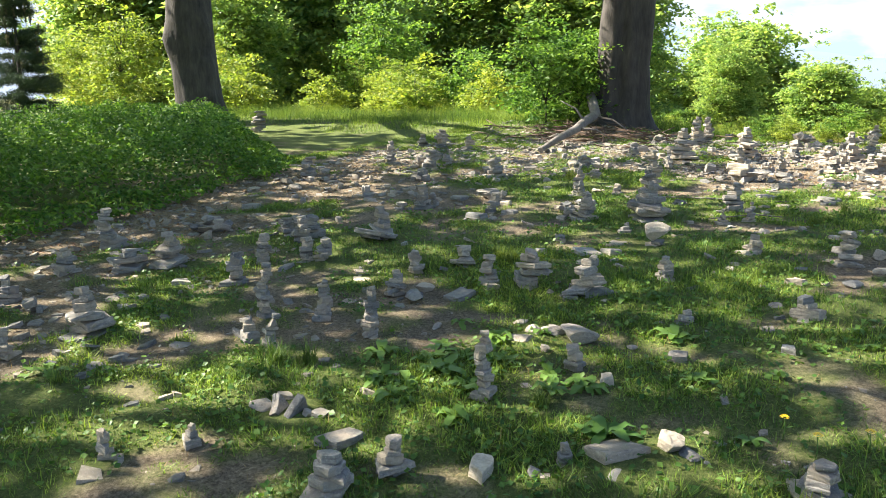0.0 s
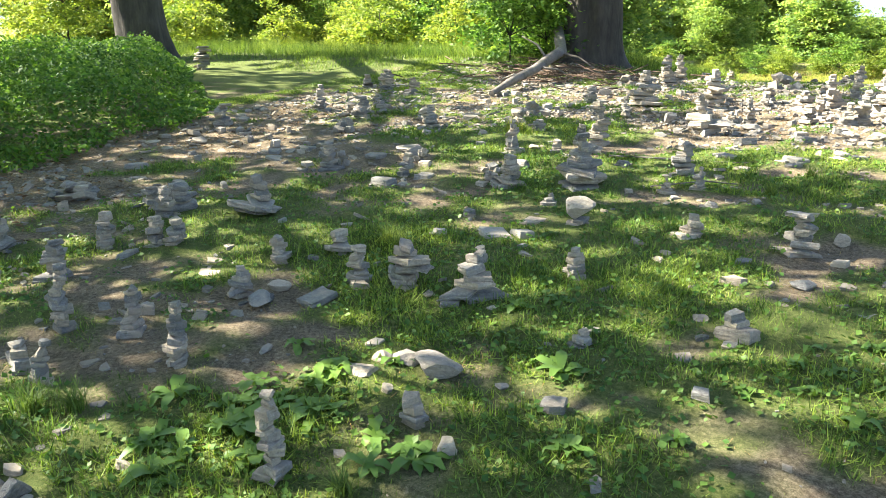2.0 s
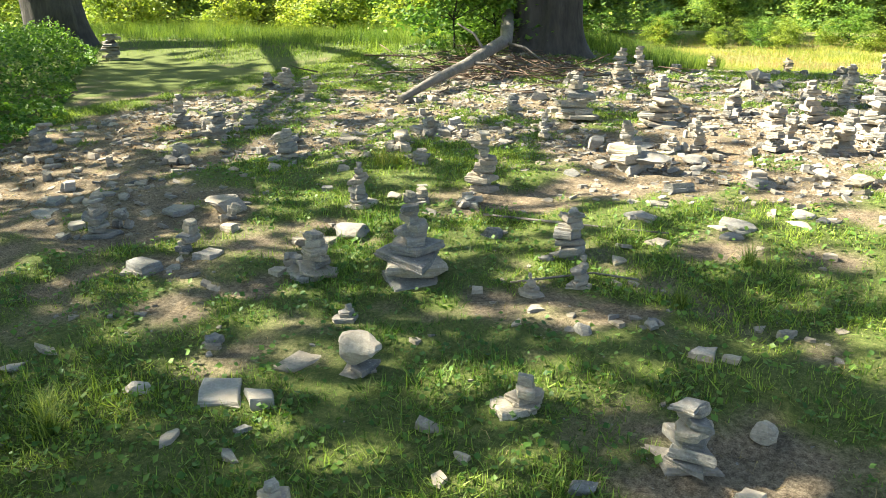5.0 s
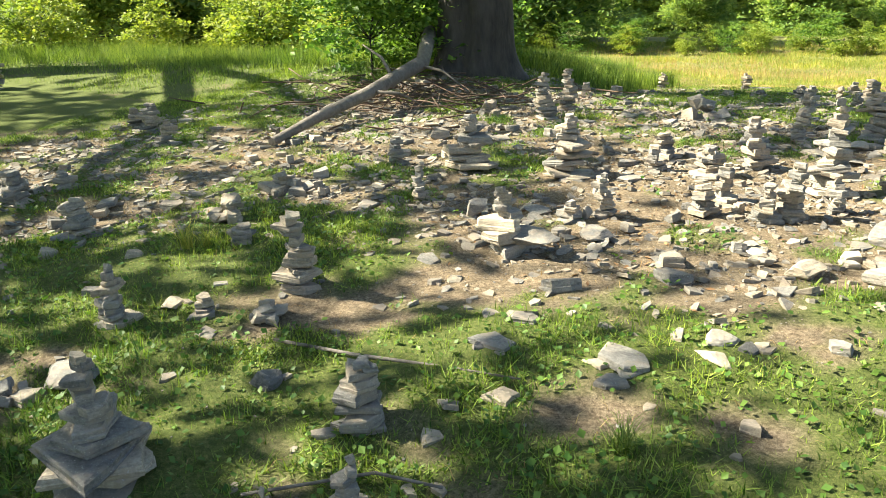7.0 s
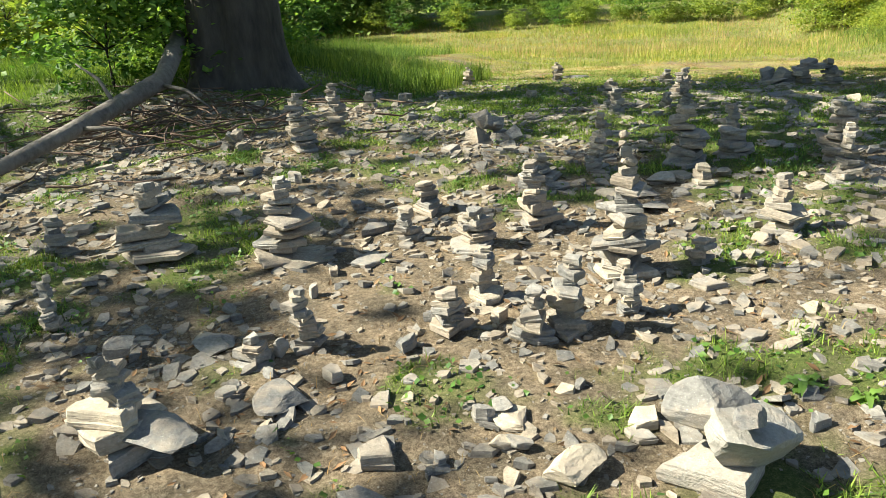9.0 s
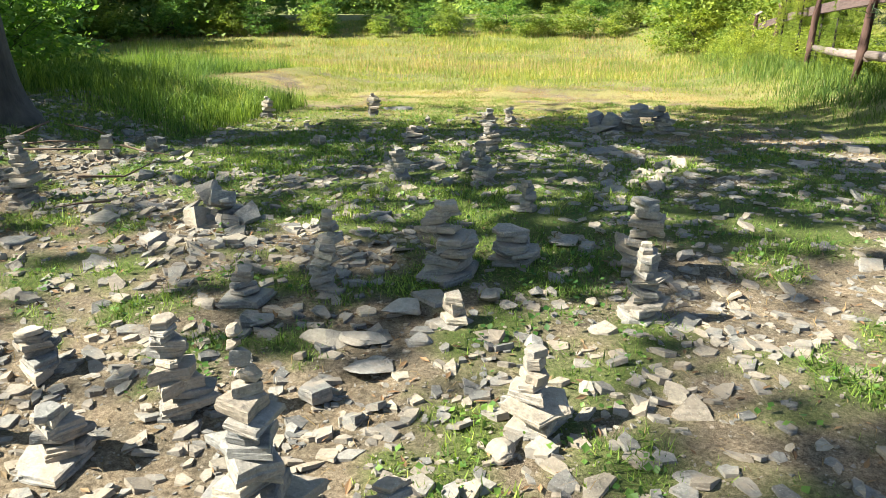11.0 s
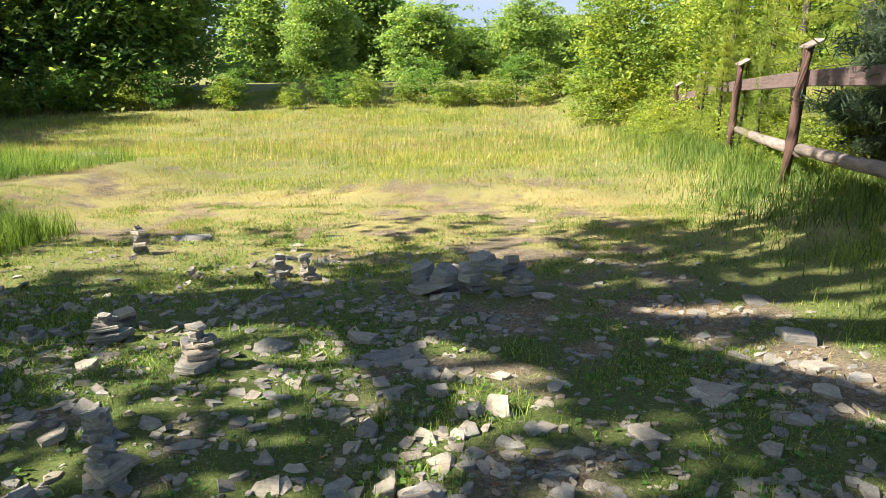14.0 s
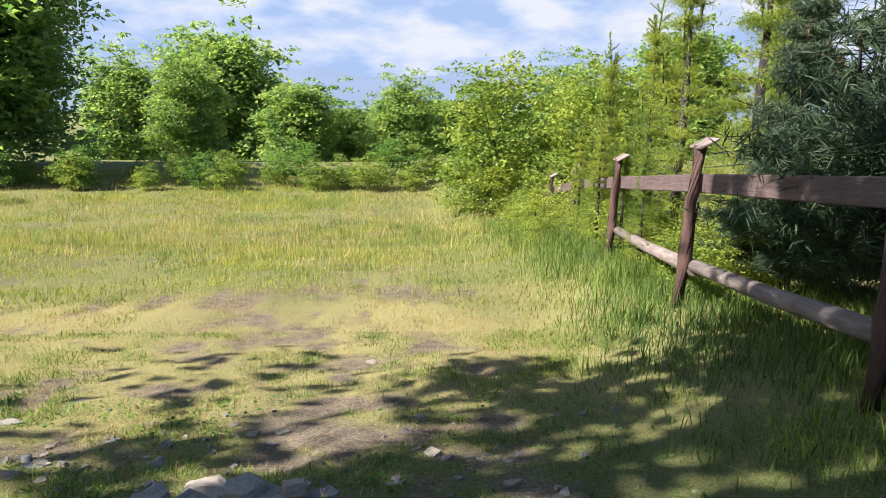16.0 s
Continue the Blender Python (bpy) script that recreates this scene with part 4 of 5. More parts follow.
# ---- grass ----
def blades(name, x, y, tall, wide, mat, label, category, lean=0.5, seed=1, droop=0.35, plain=False):
    rng = np.random.default_rng(seed)
    n = len(x)
    z = height(x, y) + 0.03 * (cover(x, y) - 0.5) * (np.abs(x) < 8) - 0.012
    a, d = rng.uniform(0, 6.28, n), rng.uniform(0, 6.28, n)
    k = lean * rng.random(n)
    out = np.stack([np.cos(d) * k * tall, np.sin(d) * k * tall], -1)
    side = np.stack([np.cos(a) * wide / 2, np.sin(a) * wide / 2], -1)
    if plain:
        tip = np.stack([x + out[:, 0], y + out[:, 1], z + tall * (1 - droop * k)], -1)
        V = np.stack([np.stack([x - side[:, 0], y - side[:, 1], z], -1), np.stack([x + side[:, 0], y + side[:, 1], z], -1), tip], 1)
        return tagged(new(name, mesh_of(name, V.reshape(-1, 3), np.arange(3 * n).reshape(n, 3), mat)), label, category, kind="stuff")
    V = np.zeros((n, 5, 3), np.float32)
    V[:, 0] = np.stack([x - side[:, 0], y - side[:, 1], z], -1)
    V[:, 1] = np.stack([x + side[:, 0], y + side[:, 1], z], -1)
    V[:, 2] = np.stack([x + 0.35 * out[:, 0] + 0.8 * side[:, 0], y + 0.35 * out[:, 1] + 0.8 * side[:, 1], z + 0.6 * tall], -1)
    V[:, 3] = np.stack([x + 0.35 * out[:, 0] - 0.8 * side[:, 0], y + 0.35 * out[:, 1] - 0.8 * side[:, 1], z + 0.6 * tall], -1)
    V[:, 4] = np.stack([x + out[:, 0], y + out[:, 1], z + tall * (1 - droop * k)], -1)
    F = (np.arange(n)[:, None, None] * 5 + np.array([(0, 1, 2), (0, 2, 3), (3, 2, 4)])[None]).reshape(-1, 3)
    return tagged(new(name, mesh_of(name, V.reshape(-1, 3), F, mat)), label, category, kind="stuff")


def clear_of_stones(x, y):
    ok = np.ones(len(x), bool)
    for a, b, c in TAKEN:
        ok &= (x - a) ** 2 + (y - b) ** 2 > (0.42 * c) ** 2
    return ok


def grow_turf():
    rng = np.random.default_rng(41)
    n = 1500000
    x, y = rng.uniform(-7, 4.6, n), 1.0 + 19 * rng.random(n) ** 1.25
    c = cover(x, y)
    keep = (rng.random(n) < smooth((c - 0.34) / 0.36) * (1 - 0.25 * smooth((y - 9) / 6))) & clear_of_stones(x, y)
    x, y, c = x[keep], y[keep], c[keep]
    tall = (0.016 + 0.042 * rng.random(len(x)) ** 2.2) * (0.5 + 0.7 * c) * (0.45 + 1.2 * field(x, y, 0.25, 5.5))
    blades("turf", x, y, tall, 0.0042 + 0.0045 * rng.random(len(x)), GRASS, "short trodden green turf between the stones", "grass", 1.5, 2, plain=True)
    n = 260000
    x, y = rng.uniform(-6, 4.2, n), rng.uniform(1, 23, n)
    keep = (rng.random(n) < (0.11 + 0.89 * smooth((y - 13) / 3)) * np.maximum(0.35 + 0.65 * (1 - cover(x, y)), smooth((y - 15) / 3))) & clear_of_stones(x, y)
    x, y = x[keep], y[keep]
    blades("dry_grass", x, y, 0.015 + 0.04 * rng.random(len(x)), 0.003 + 0 * x, STRAW, "dry straw-coloured grass litter on the earth", "dry grass", 2.5, 3, 0.37)


def grow_meadow():
    rng = np.random.default_rng(43)
    n = 700000
    y = 17 + 38 * rng.random(n) ** 1.7
    x = rng.uniform(-1, 1, n) * (7 + 0.75 * (y - 12)) + 0.5 - 0.22 * (y - 17)
    worn = blob(x, y, 1.2, 18.5, 2.2, 2.6) + 0.9 * blob(x - (8 - 0.5 * (y - 10)), y, -6.5, 24, 0.8, 7)
    edge = smooth((np.abs(x - 1) - 2.2 + (y - 17) * 0.5) / 1.5)
    keep = (rng.random(n) > 0.85 * worn) & (rng.random(n) < 0.25 + 0.75 * edge) & (rng.random(n) < 0.35 + 0.9 * field(x, y, 0.8, 2.4))
    x, y, worn = x[keep], y[keep], worn[keep]
    rank = field(x, y, 2.6, 8.8) * field(x, y, 0.9, 1.7) * 2
    tall = (0.03 + 0.13 * smooth((y - 19) / 9)) * rng.uniform(0.4, 1.3, len(x)) * (0.35 + 1.1 * rank) * (1 - 0.6 * np.clip(worn, 0, 1))
    blades("meadow_grass", x, y, tall, 0.006 + 0.0007 * (y - 12), MEADOW, "sunny yellow-green meadow grass in uneven patches", "meadow", 1.2, 4, plain=True)
    n = 60000
    y = 20 + 34 * rng.random(n) ** 1.1
    x = rng.uniform(-1, 1, n) * (6 + 0.75 * (y - 12)) + 0.5 - 0.22 * (y - 17)
    keep = (rng.random(n) < smooth((y - 21) / 10) * (0.15 + 1.1 * field(x, y, 3.0, 5.2))) & (blob(x - (8 - 0.5 * (y - 10)), y, -6.5, 24, 0.8, 7) < 0.3)
    x, y = x[keep], y[keep]
    blades("seeding_grass", x, y, rng.uniform(0.15, 0.38, len(x)), 0.004 + 0.0004 * (y - 12), SEED, "thin reddish seed stalks over the meadow", "meadow", 0.4, 8, plain=True)
    n = 60000
    x, y = 3.1 + 2.9 * rng.random(n) ** 0.7, rng.uniform(11, 33, n)
    x = x + 0.05 * (y - 16) * (y > 16)
    keep = rng.random(n) < (0.04 + 0.96 * smooth((x - 3.2 - 0.05 * np.clip(y - 16, 0, 99)) / 1.5)) * (0.35 + 0.9 * field(x, y, 0.5, 6.4))
    x, y = x[keep], y[keep]
    tall = rng.uniform(0.06, 0.42, len(x)) * (0.4 + 0.8 * field(x, y, 0.6, 2.9)) * (0.3 + 0.7 * smooth((x - 3.3) / 1.4))
    blades("verge_grass", x, y, tall, 0.006 + 0.004 * rng.random(len(x)), VERGE, "tall green grass along the fence", "grass", 0.9, 5)
    n = 120000
    x, y = rng.uniform(-9, 0.2, n), rng.uniform(13.6, 19.5, n)
    keep = (rng.random(n) < smooth((y - 14.6 + 0.45 * (x + 3)) / 2)) & (x < -2.3) & (y < 18) & (y > 14.3 + 0.6 * np.clip(x + 3, 0, 4))
    x, y = x[keep], y[keep]
    blades("rank_grass", x, y, rng.uniform(0.08, 0.36, len(x)), 0.006 + 0 * x, GRASS, "rank green grass at the edge of the stony plot", "grass", 0.7, 6)


def grow_glade():
    rng = np.random.default_rng(45)
    n = 170000
    x, y = rng.uniform(-17, -4.5, n), rng.uniform(11.3, 24, n)
    keep = (y > 11.3 + 0.35 * np.clip(-x - 7, -3, 3)) & (rng.random(n) < (0.25 + 0.9 * field(x, y, 0.7, 3.1)) * smooth((y - 10.8 - 0.6 * np.clip(x + 7, 0, 3)) / 3))
    x, y = x[keep], y[keep]
    tall = (0.06 + 0.3 * smooth((y - 12) / 4)) * rng.uniform(0.4, 1.3, len(x)) * (0.4 + field(x, y, 1.1, 7.2))
    blades("glade_grass", x, y, tall, 0.007 + 0.004 * rng.random(len(x)), GRASS, "sunny grass of the glade under the trees", "grass", 0.9, 9, plain=True)


def lay_flags():
    """Worn plates of slate trodden flush into the path."""
    rng = np.random.default_rng(33)
    n = 800
    x, y = rng.uniform(0.6, 4.0, n), rng.uniform(9.6, 15.6, n)
    keep = (rng.random(n) < 0.25 + 0.9 * field(x, y, 0.9, 2.7)) & (x < 3.9 - 0.1 * np.abs(y - 12)) & clear_of_stones(x, y)
    x, y = x[keep], y[keep]
    n = len(x)
    size = 0.014 + 0.05 * rng.random(n) ** 2.2
    turn, thin = rng.uniform(0, 6.28, n), rng.uniform(0.55, 1.0, n)
    z = height(x, y) + 0.03 * (field(x, y, 0.5, 1.1) - 0.5) + 0.016 * (field(x, y, 0.17, 2.2) - 0.5) + 0.03 * (cover(x, y) - 0.5) + rng.uniform(0.001, 0.008, n)
    tx, ty = rng.normal(size=n) * 0.05, rng.normal(size=n) * 0.05
    k = 7
    V = np.zeros((n, 2 * k, 3), np.float32)
    for i in range(k):
        a = 2 * np.pi * i / k + rng.uniform(-0.3, 0.3, n)
        r = size * rng.uniform(0.7, 1.15, n)
        u, v = r * np.cos(a), r * np.sin(a) * thin
        dx, dy = u * np.cos(turn) - v * np.sin(turn), u * np.sin(turn) + v * np.cos(turn)
        lift = dx * tx + dy * ty
        V[:, i] = np.stack([x + 1.06 * dx, y + 1.06 * dy, z + lift - 0.03], -1)
        V[:, k + i] = np.stack([x + dx, y + dy, z + lift], -1)
    tri = [(k, k + i, k + i + 1) for i in range(1, k - 1)]
    for i in range(k):
        j = (i + 1) % k
        tri += [(i, j, k + j), (i, k + j, k + i)]
    F = (np.arange(n)[:, None, None] * 2 * k + np.array(tri)[None]).reshape(-1, 3)
    tagged(new("path_flags", mesh_of("path_flags", V.reshape(-1, 3), F, SHARDS)), "worn grey slate plates trodden flush into the path", "stones", kind="stuff")


grow_turf()
grow_meadow()
grow_glade()
lay_flags()


# ---- trees and shrubs ----
def tube(bm, pts, radii, sides=8):
    rings = []
    for i, p in enumerate(pts):
        a = Vector(pts[min(i + 1, len(pts) - 1)]) - Vector(pts[max(i - 1, 0)])
        q = a.to_track_quat("Z", "Y")
        rings.append([bm.verts.new(Vector(p) + q @ Vector((math.cos(2 * math.pi * k / sides) * radii[i], math.sin(2 * math.pi * k / sides) * radii[i], 0))) for k in range(sides)])
    for r, s in zip(rings, rings[1:]):
        for k in range(sides):
            f = bm.faces.new((r[k], r[(k + 1) % sides], s[(k + 1) % sides], s[k]))
            f.smooth = True
    bm.faces.new(rings[-1])
    bm.faces.new(list(reversed(rings[0])))


def done(name, bm, mat):
    me = bpy.data.meshes.new(name)
    bm.to_mesh(me)
    bm.free()
    me.materials.append(mat)
    return me


def leaf_cloud(name, centres, sizes, mat, rng, flat=0.5, long=1.0, thin=0.3, far=False):
    """Many small pointed leaves, one at each centre, turned at random; far ones are plain three-cornered."""
    n = len(centres)
    nor = rng.normal(size=(n, 3))
    nor[:, 2] = np.abs(nor[:, 2]) + flat
    nor /= np.linalg.norm(nor, axis=1, keepdims=True)
    u = np.cross(nor, rng.normal(size=(n, 3)))
    u /= np.linalg.norm(u, axis=1, keepdims=True)
    w = np.cross(nor, u)
    s = sizes[:, None]
    if far:
        V = np.stack([centres - u * s * 0.45 + w * s * 0.4, centres - u * s * 0.45 - w * s * 0.4, centres + u * s * 0.65], 1)
        return mesh_of(name, V.reshape(-1, 3), np.arange(n * 3).reshape(n, 3), mat)
    V = np.zeros((n, 4, 3), np.float32)
    V[:, 0], V[:, 2] = centres - u * s * 0.5 * long, centres + u * s * 0.5 * long
    V[:, 1], V[:, 3] = centres + w * s * thin + nor * s * 0.06, centres - w * s * thin + nor * s * 0.06
    F = np.arange(n * 4).reshape(n, 4)
    return mesh_of(name, V.reshape(-1, 3), F, mat)


def clumps(rng, count, per, centre, radii, tight, low=-1.0, flat=0.3):
    """Leaf places in level sprays on and inside an egg-shaped crown, with gaps between the sprays."""
    d = rng.normal(size=(count, 3))
    d /= np.linalg.norm(d, axis=1, keepdims=True)
    d[:, 2] = np.maximum(d[:, 2], low)
    r = rng.uniform(0.35, 1.05, count) ** 0.55
    sag = d[:, 2] < 0
    d[sag, :2] /= np.maximum(0.6, np.linalg.norm(d[sag, :2], axis=1, keepdims=True))
    lump = 1 + 0.28 * np.sin(3 * np.arctan2(d[:, 1], d[:, 0]) + 5 * d[:, 2] + rng.uniform(0, 6)) * np.abs(np.cos(4 * d[:, 2] + rng.uniform(0, 6)))
    hubs = np.array(centre) + d * (r * lump)[:, None] * np.array(radii) * rng.uniform(0.7, 1.12, (count, 1))
    size = np.repeat(rng.uniform(0.5, 1.5, count), per)[:, None]
    off = rng.normal(size=(count * per, 3)) * tight * size * np.array([1, 1, flat])
    off[:, 2] -= 0.25 * np.hypot(off[:, 0], off[:, 1])
    return hubs, np.repeat(hubs, per, 0) + off


def broadleaf(name, seed, tall, reach, foot, leaves, size, mat, stem, label, category="tree", group="", far=False):
    """A tree or bush that stands at its own origin: tapered trunk, limbs to the clumps, a crown of small leaves."""
    rng = np.random.default_rng(seed)
    root = thing(name, 0, 0, 0, label, category, group)
    mid = (foot + tall) / 2
    hubs, pts = clumps(rng, max(14, leaves // 48), 48, (0, 0, mid), (reach, reach, (tall - foot) / 2), 0.13 * reach + 0.05, -0.85)
    bm = bmesh.new()
    top = foot + 0.75 * (tall - foot)
    bend = rng.normal(size=(6, 2)) * 0.03 * tall
    stemline = [(bend[i, 0] * i / 5, bend[i, 1] * i / 5, -0.15 + top * i / 5) for i in range(6)]
    tube(bm, stemline, [stem * (1.25 if i == 0 else 1 - 0.16 * i) for i in range(6)], 8)
    for h in hubs[:: max(1, len(hubs) // 18)]:
        f = np.clip((h[2] - foot) / (tall - foot), 0.05, 0.8)
        s = Vector(stemline[min(5, int(1 + f * 4))])
        e = Vector(h)
        tube(bm, [s, s.lerp(e, 0.5) + Vector((0, 0, 0.06 * tall * (0.5 - f))), e], [stem * 0.35, stem * 0.2, stem * 0.06], 5)
    part("trunk", done("trunk", bm, BARK), root)
    part("crown", leaf_cloud("crown", pts, size * rng.uniform(0.6, 1.3, len(pts)), mat, rng, 0.9, far=far), root)
    return root


def conifer(name, seed, tall, reach, mat, label, needles=9000, size=0.16, long=1.5, slim=0.8, category="tree", group="", shoots=12, reach_up=0.3, shoot_mat=None):
    """A pine or spruce: whorls of drooping branches that carry needle sprays."""
    rng = np.random.default_rng(seed)
    root = thing(name, 0, 0, 0, label, category, group)
    bm = bmesh.new()
    tube(bm, [(0, 0, -0.2), (0.02, 0, tall * 0.5), (0, 0.02, tall)], [tall * 0.02, tall * 0.013, 0.008], 7)
    pts = []
    whorls = int(tall / 0.32)
    for i in range(whorls):
        f = (i + 0.6) / whorls
        r = reach * (1 - f) ** slim + 0.07
        for k in range(int(rng.integers(5, 8))):
            a = rng.uniform(0, 6.28)
            q = r * rng.uniform(0.7, 1.1)
            z0 = f * tall
            e = Vector((math.cos(a) * q, math.sin(a) * q, z0 + q * rng.uniform(-0.15, 0.3)))
            tube(bm, [(0, 0, z0), tuple(e)], [0.014, 0.004], 4)
            m = max(4, int(needles / (whorls * 6)))
            s = rng.uniform(0.25, 1.05, m)
            p = np.array([0, 0, z0])[None] * (1 - s[:, None]) + np.array(e)[None] * s[:, None]
            pts.append(p + rng.normal(size=(m, 3)) * np.array([0.09, 0.09, 0.05]) * (0.6 + 0.5 * reach))
    tips = []
    for k in range(shoots):
        f = 1 - 0.62 * (k / shoots) ** 1.3
        a = rng.uniform(0, 6.28)
        q = 0 if k == 0 else (reach * (1 - f) ** slim + 0.05) * rng.uniform(0.6, 1.0)
        s = Vector((math.cos(a) * q, math.sin(a) * q, f * tall))
        up = reach_up * rng.uniform(0.7, 1.2) * (1.8 if k == 0 else 1)
        e = s + Vector((math.cos(a) * 0.12 * up, math.sin(a) * 0.12 * up, up))
        tube(bm, [s - Vector((0, 0, 0.1)), s.lerp(e, 0.5), e], [0.013, 0.01, 0.005], 5)
        m = int(150 * up)
        g = rng.random(m)
        tips.append(np.array(s)[None] * (1 - g[:, None]) + np.array(e)[None] * g[:, None] + rng.normal(size=(m, 3)) * 0.014)
        if reach_up > 0.4:
            for j in range(4):
                c = s.lerp(e, rng.uniform(0.15, 0.7))
                b2 = rng.uniform(0, 6.28)
                d = c + Vector((math.cos(b2), math.sin(b2), 0.8)) * 0.3 * up
                tube(bm, [c, d], [0.008, 0.004], 4)
                g = rng.random((24, 1))
                tips.append(np.array(c)[None] * (1 - g) + np.array(d)[None] * g + rng.normal(size=(24, 3)) * 0.014)
    part("trunk", done("trunk", bm, BARK), root)
    tips = np.concatenate(tips)
    part("new_growth", leaf_cloud("new_growth", tips, 0.06 * rng.uniform(0.6, 1.2, len(tips)), shoot_mat or mat, rng, 0.1, long, 0.2), root, "upright young shoots")
    pts = np.concatenate(pts)
    part("crown", leaf_cloud("crown", pts, size * rng.uniform(0.6, 1.3, len(pts)), mat, rng, 0.1, long, 0.075), root)
    return root


def stand(proto, x, y, turn, scale=1.0, dz=-0.05):
    """Puts a further tree of the same growth at x, y."""
    ob = copy_thing(proto, pose(x, y, hz(x, y) + dz, 0, 0, turn))
    ob.scale = (scale, scale, scale)
    return ob


def old_beech(x, y, girth, tall, lean, seed, label, hub=66, aside=0.0, back=0.0, scars=(), sway=0.0):
    """One of the two old beeches: a fluted trunk with a spreading foot, limbs and a wide crown high above."""
    rng = np.random.default_rng(seed)
    root = thing("old_beech", x, y, hz(x, y) - 0.1, label, "tree", "old beeches")
    bm = bmesh.new()
    rings = []
    sides = 44
    lobes = rng.uniform(0, 6.28, 3)
    for z in np.concatenate([np.linspace(0, 1.2, 13), np.linspace(1.35, 4.6, 18)]):
        r = girth / 2 * (1 + 0.34 * math.exp(-z / 0.22)) * (1 - 0.03 * z)
        ring = []
        for k in range(sides):
            a = 2 * math.pi * k / sides
            f = 1 + 0.06 * math.sin(3 * a + lobes[0]) * (1 + 2 * math.exp(-z / 0.4)) + 0.05 * math.sin(7 * a + lobes[1] + 0.5 * z) * (0.4 + math.exp(-z / 0.5)) + 0.04 * math.sin(2 * a + lobes[2] + z)
            f += 0.10 * noise.noise(Vector((math.cos(a) * 2, math.sin(a) * 2, z * 1.2 + seed))) + 0.03 * noise.noise(Vector((math.cos(a) * 7, math.sin(a) * 7, z * 3 + seed)))
            for at, up, wide, high, out in scars:
                turn = (a - radians(at) + math.pi) % (2 * math.pi) - math.pi
                f += out * math.exp(-((turn / wide) ** 2) - ((z - up) / high) ** 2)
            ring.append(bm.verts.new((lean * z + sway * math.sin(1.3 * z) + r * f * math.cos(a), r * f * math.sin(a), z)))
        rings.append(ring)
    for r, s in zip(rings, rings[1:]):
        for k in range(sides):
            fc = bm.faces.new((r[k], r[(k + 1) % sides], s[(k + 1) % sides], s[k]))
            fc.smooth = True
    bm.faces.new(rings[-1])
    part("trunk", done("trunk", bm, BARK), root)
    hubs, pts = clumps(rng, hub, 70, (aside, 0.5 * aside - back, 0.66 * tall), (0.38 * tall, 0.38 * tall, 0.30 * tall), 0.40, -0.8)
    for h in hubs[::9]:
        bm = bmesh.new()
        s = Vector((lean * 4.2, 0, 4.3))
        e = Vector(h)
        m = s.lerp(e, 0.5) + Vector((0, 0, 0.5))
        tube(bm, [s, m, e], [girth * 0.2, girth * 0.11, 0.03], 7)
        part("limb", done("limb", bm, BARK), root)
    part("crown", leaf_cloud("crown", pts, 0.26 * rng.uniform(0.6, 1.3, len(pts)), BEECH, rng), root)
    return root


old_beech(-4.22, 14.15, 0.96, 11.0, 0.02, 3, "massive old beech with dark fluted trunk beside a fallen branch", 100, 0.9, 1.2, ((-78, 2.0, 0.16, 2.6, -0.22), (-50, 1.55, 0.25, 0.16, 0.09), (-95, 2.3, 0.3, 0.2, 0.12), (-30, 0.5, 0.3, 0.5, 0.1)))
old_beech(-13.1, 12.7, 0.98, 12.0, -0.13, 9, "dark gnarled old beech leaning over low shrubs", 27, 2.4, 4.3, ((-10, 1.3, 0.5, 0.35, 0.32), (-20, 0.75, 0.4, 0.3, 0.22), (-110, 1.9, 0.3, 0.25, 0.25), (-60, 1.1, 0.14, 0.8, -0.2), (0, 2.1, 0.4, 0.3, 0.2)), -0.06)

# Trees on the sunny side that throw the dappled shade over the first cairns.
shade = broadleaf("beech_tree", 21, 12.0, 3.9, 3.4, 3700, 0.27, BEECH, 0.26, "tall spreading beech with dense green crown", group="woodland beeches")
shade.matrix_basis = pose(-11.5, 0.6, hz(-11.5, 0.6) - 0.05)
stand(shade, -12.8, -4.5, 70)
stand(shade, -15.5, 4.2, 160, 0.9)
stand(shade, -6.2, -3.8, 250, 0.85)
thin = broadleaf("ash_tree", 23, 16.5, 5.2, 5.5, 2300, 0.36, BEECH, 0.16, "tall open-crowned ash on the bank")
thin.matrix_basis = pose(-21.0, 7.0, hz(-21.0, 7.0) - 0.05)
stand(thin, -8.2, 4.4, 130, 0.55)
stand(thin, -6.3, 2.5, 40, 0.58)

wood = [broadleaf("woodland_tree", 31 + i, 9.5 + 1.5 * i, 3.0 + 0.3 * i, 0.3, 30000, 0.25, WOODLEAF, 0.16, "leafy broad-crowned tree at the edge of the wood", group="woodland trees", far=True) for i in range(3)]
young = [broadleaf("young_tree", 41 + i, 4.6 + 0.8 * i, 1.7, 0.15, 9000, 0.15, (BRIGHT, BEECH)[i], 0.06, "young bright-green leafy tree", group="young trees") for i in range(2)]
bush = [broadleaf("bush", 51 + i, 1.7 + 0.5 * i, 0.8 + 0.1 * i, 0.03, 3600, 0.10, (BRIGHT, BEECH)[i], 0.025, "sunlit leafy bush at the meadow edge", "bush", "bushes") for i in range(2)]
lime = broadleaf("lime_bush", 57, 1.8, 0.95, 0.03, 3400, 0.09, LIME, 0.025, "yellow-green leafy bush growing against the fence", "bush", "bushes by the fence")
lime.matrix_basis = pose(5.6, 20.2, hz(5.6, 20.2) - 0.05)
lime.scale = (0.5, 0.5, 0.5)
for p, x, y in ((wood[0], -24, 26), (wood[1], -26, 33), (wood[2], -27, 38), (young[0], -19.5, 27), (young[1], -16.5, 25), (bush[0], -11.5, 19.5), (bush[1], -7.2, 18.0)):
    p.matrix_basis = pose(x, y, hz(x, y) - 0.05)

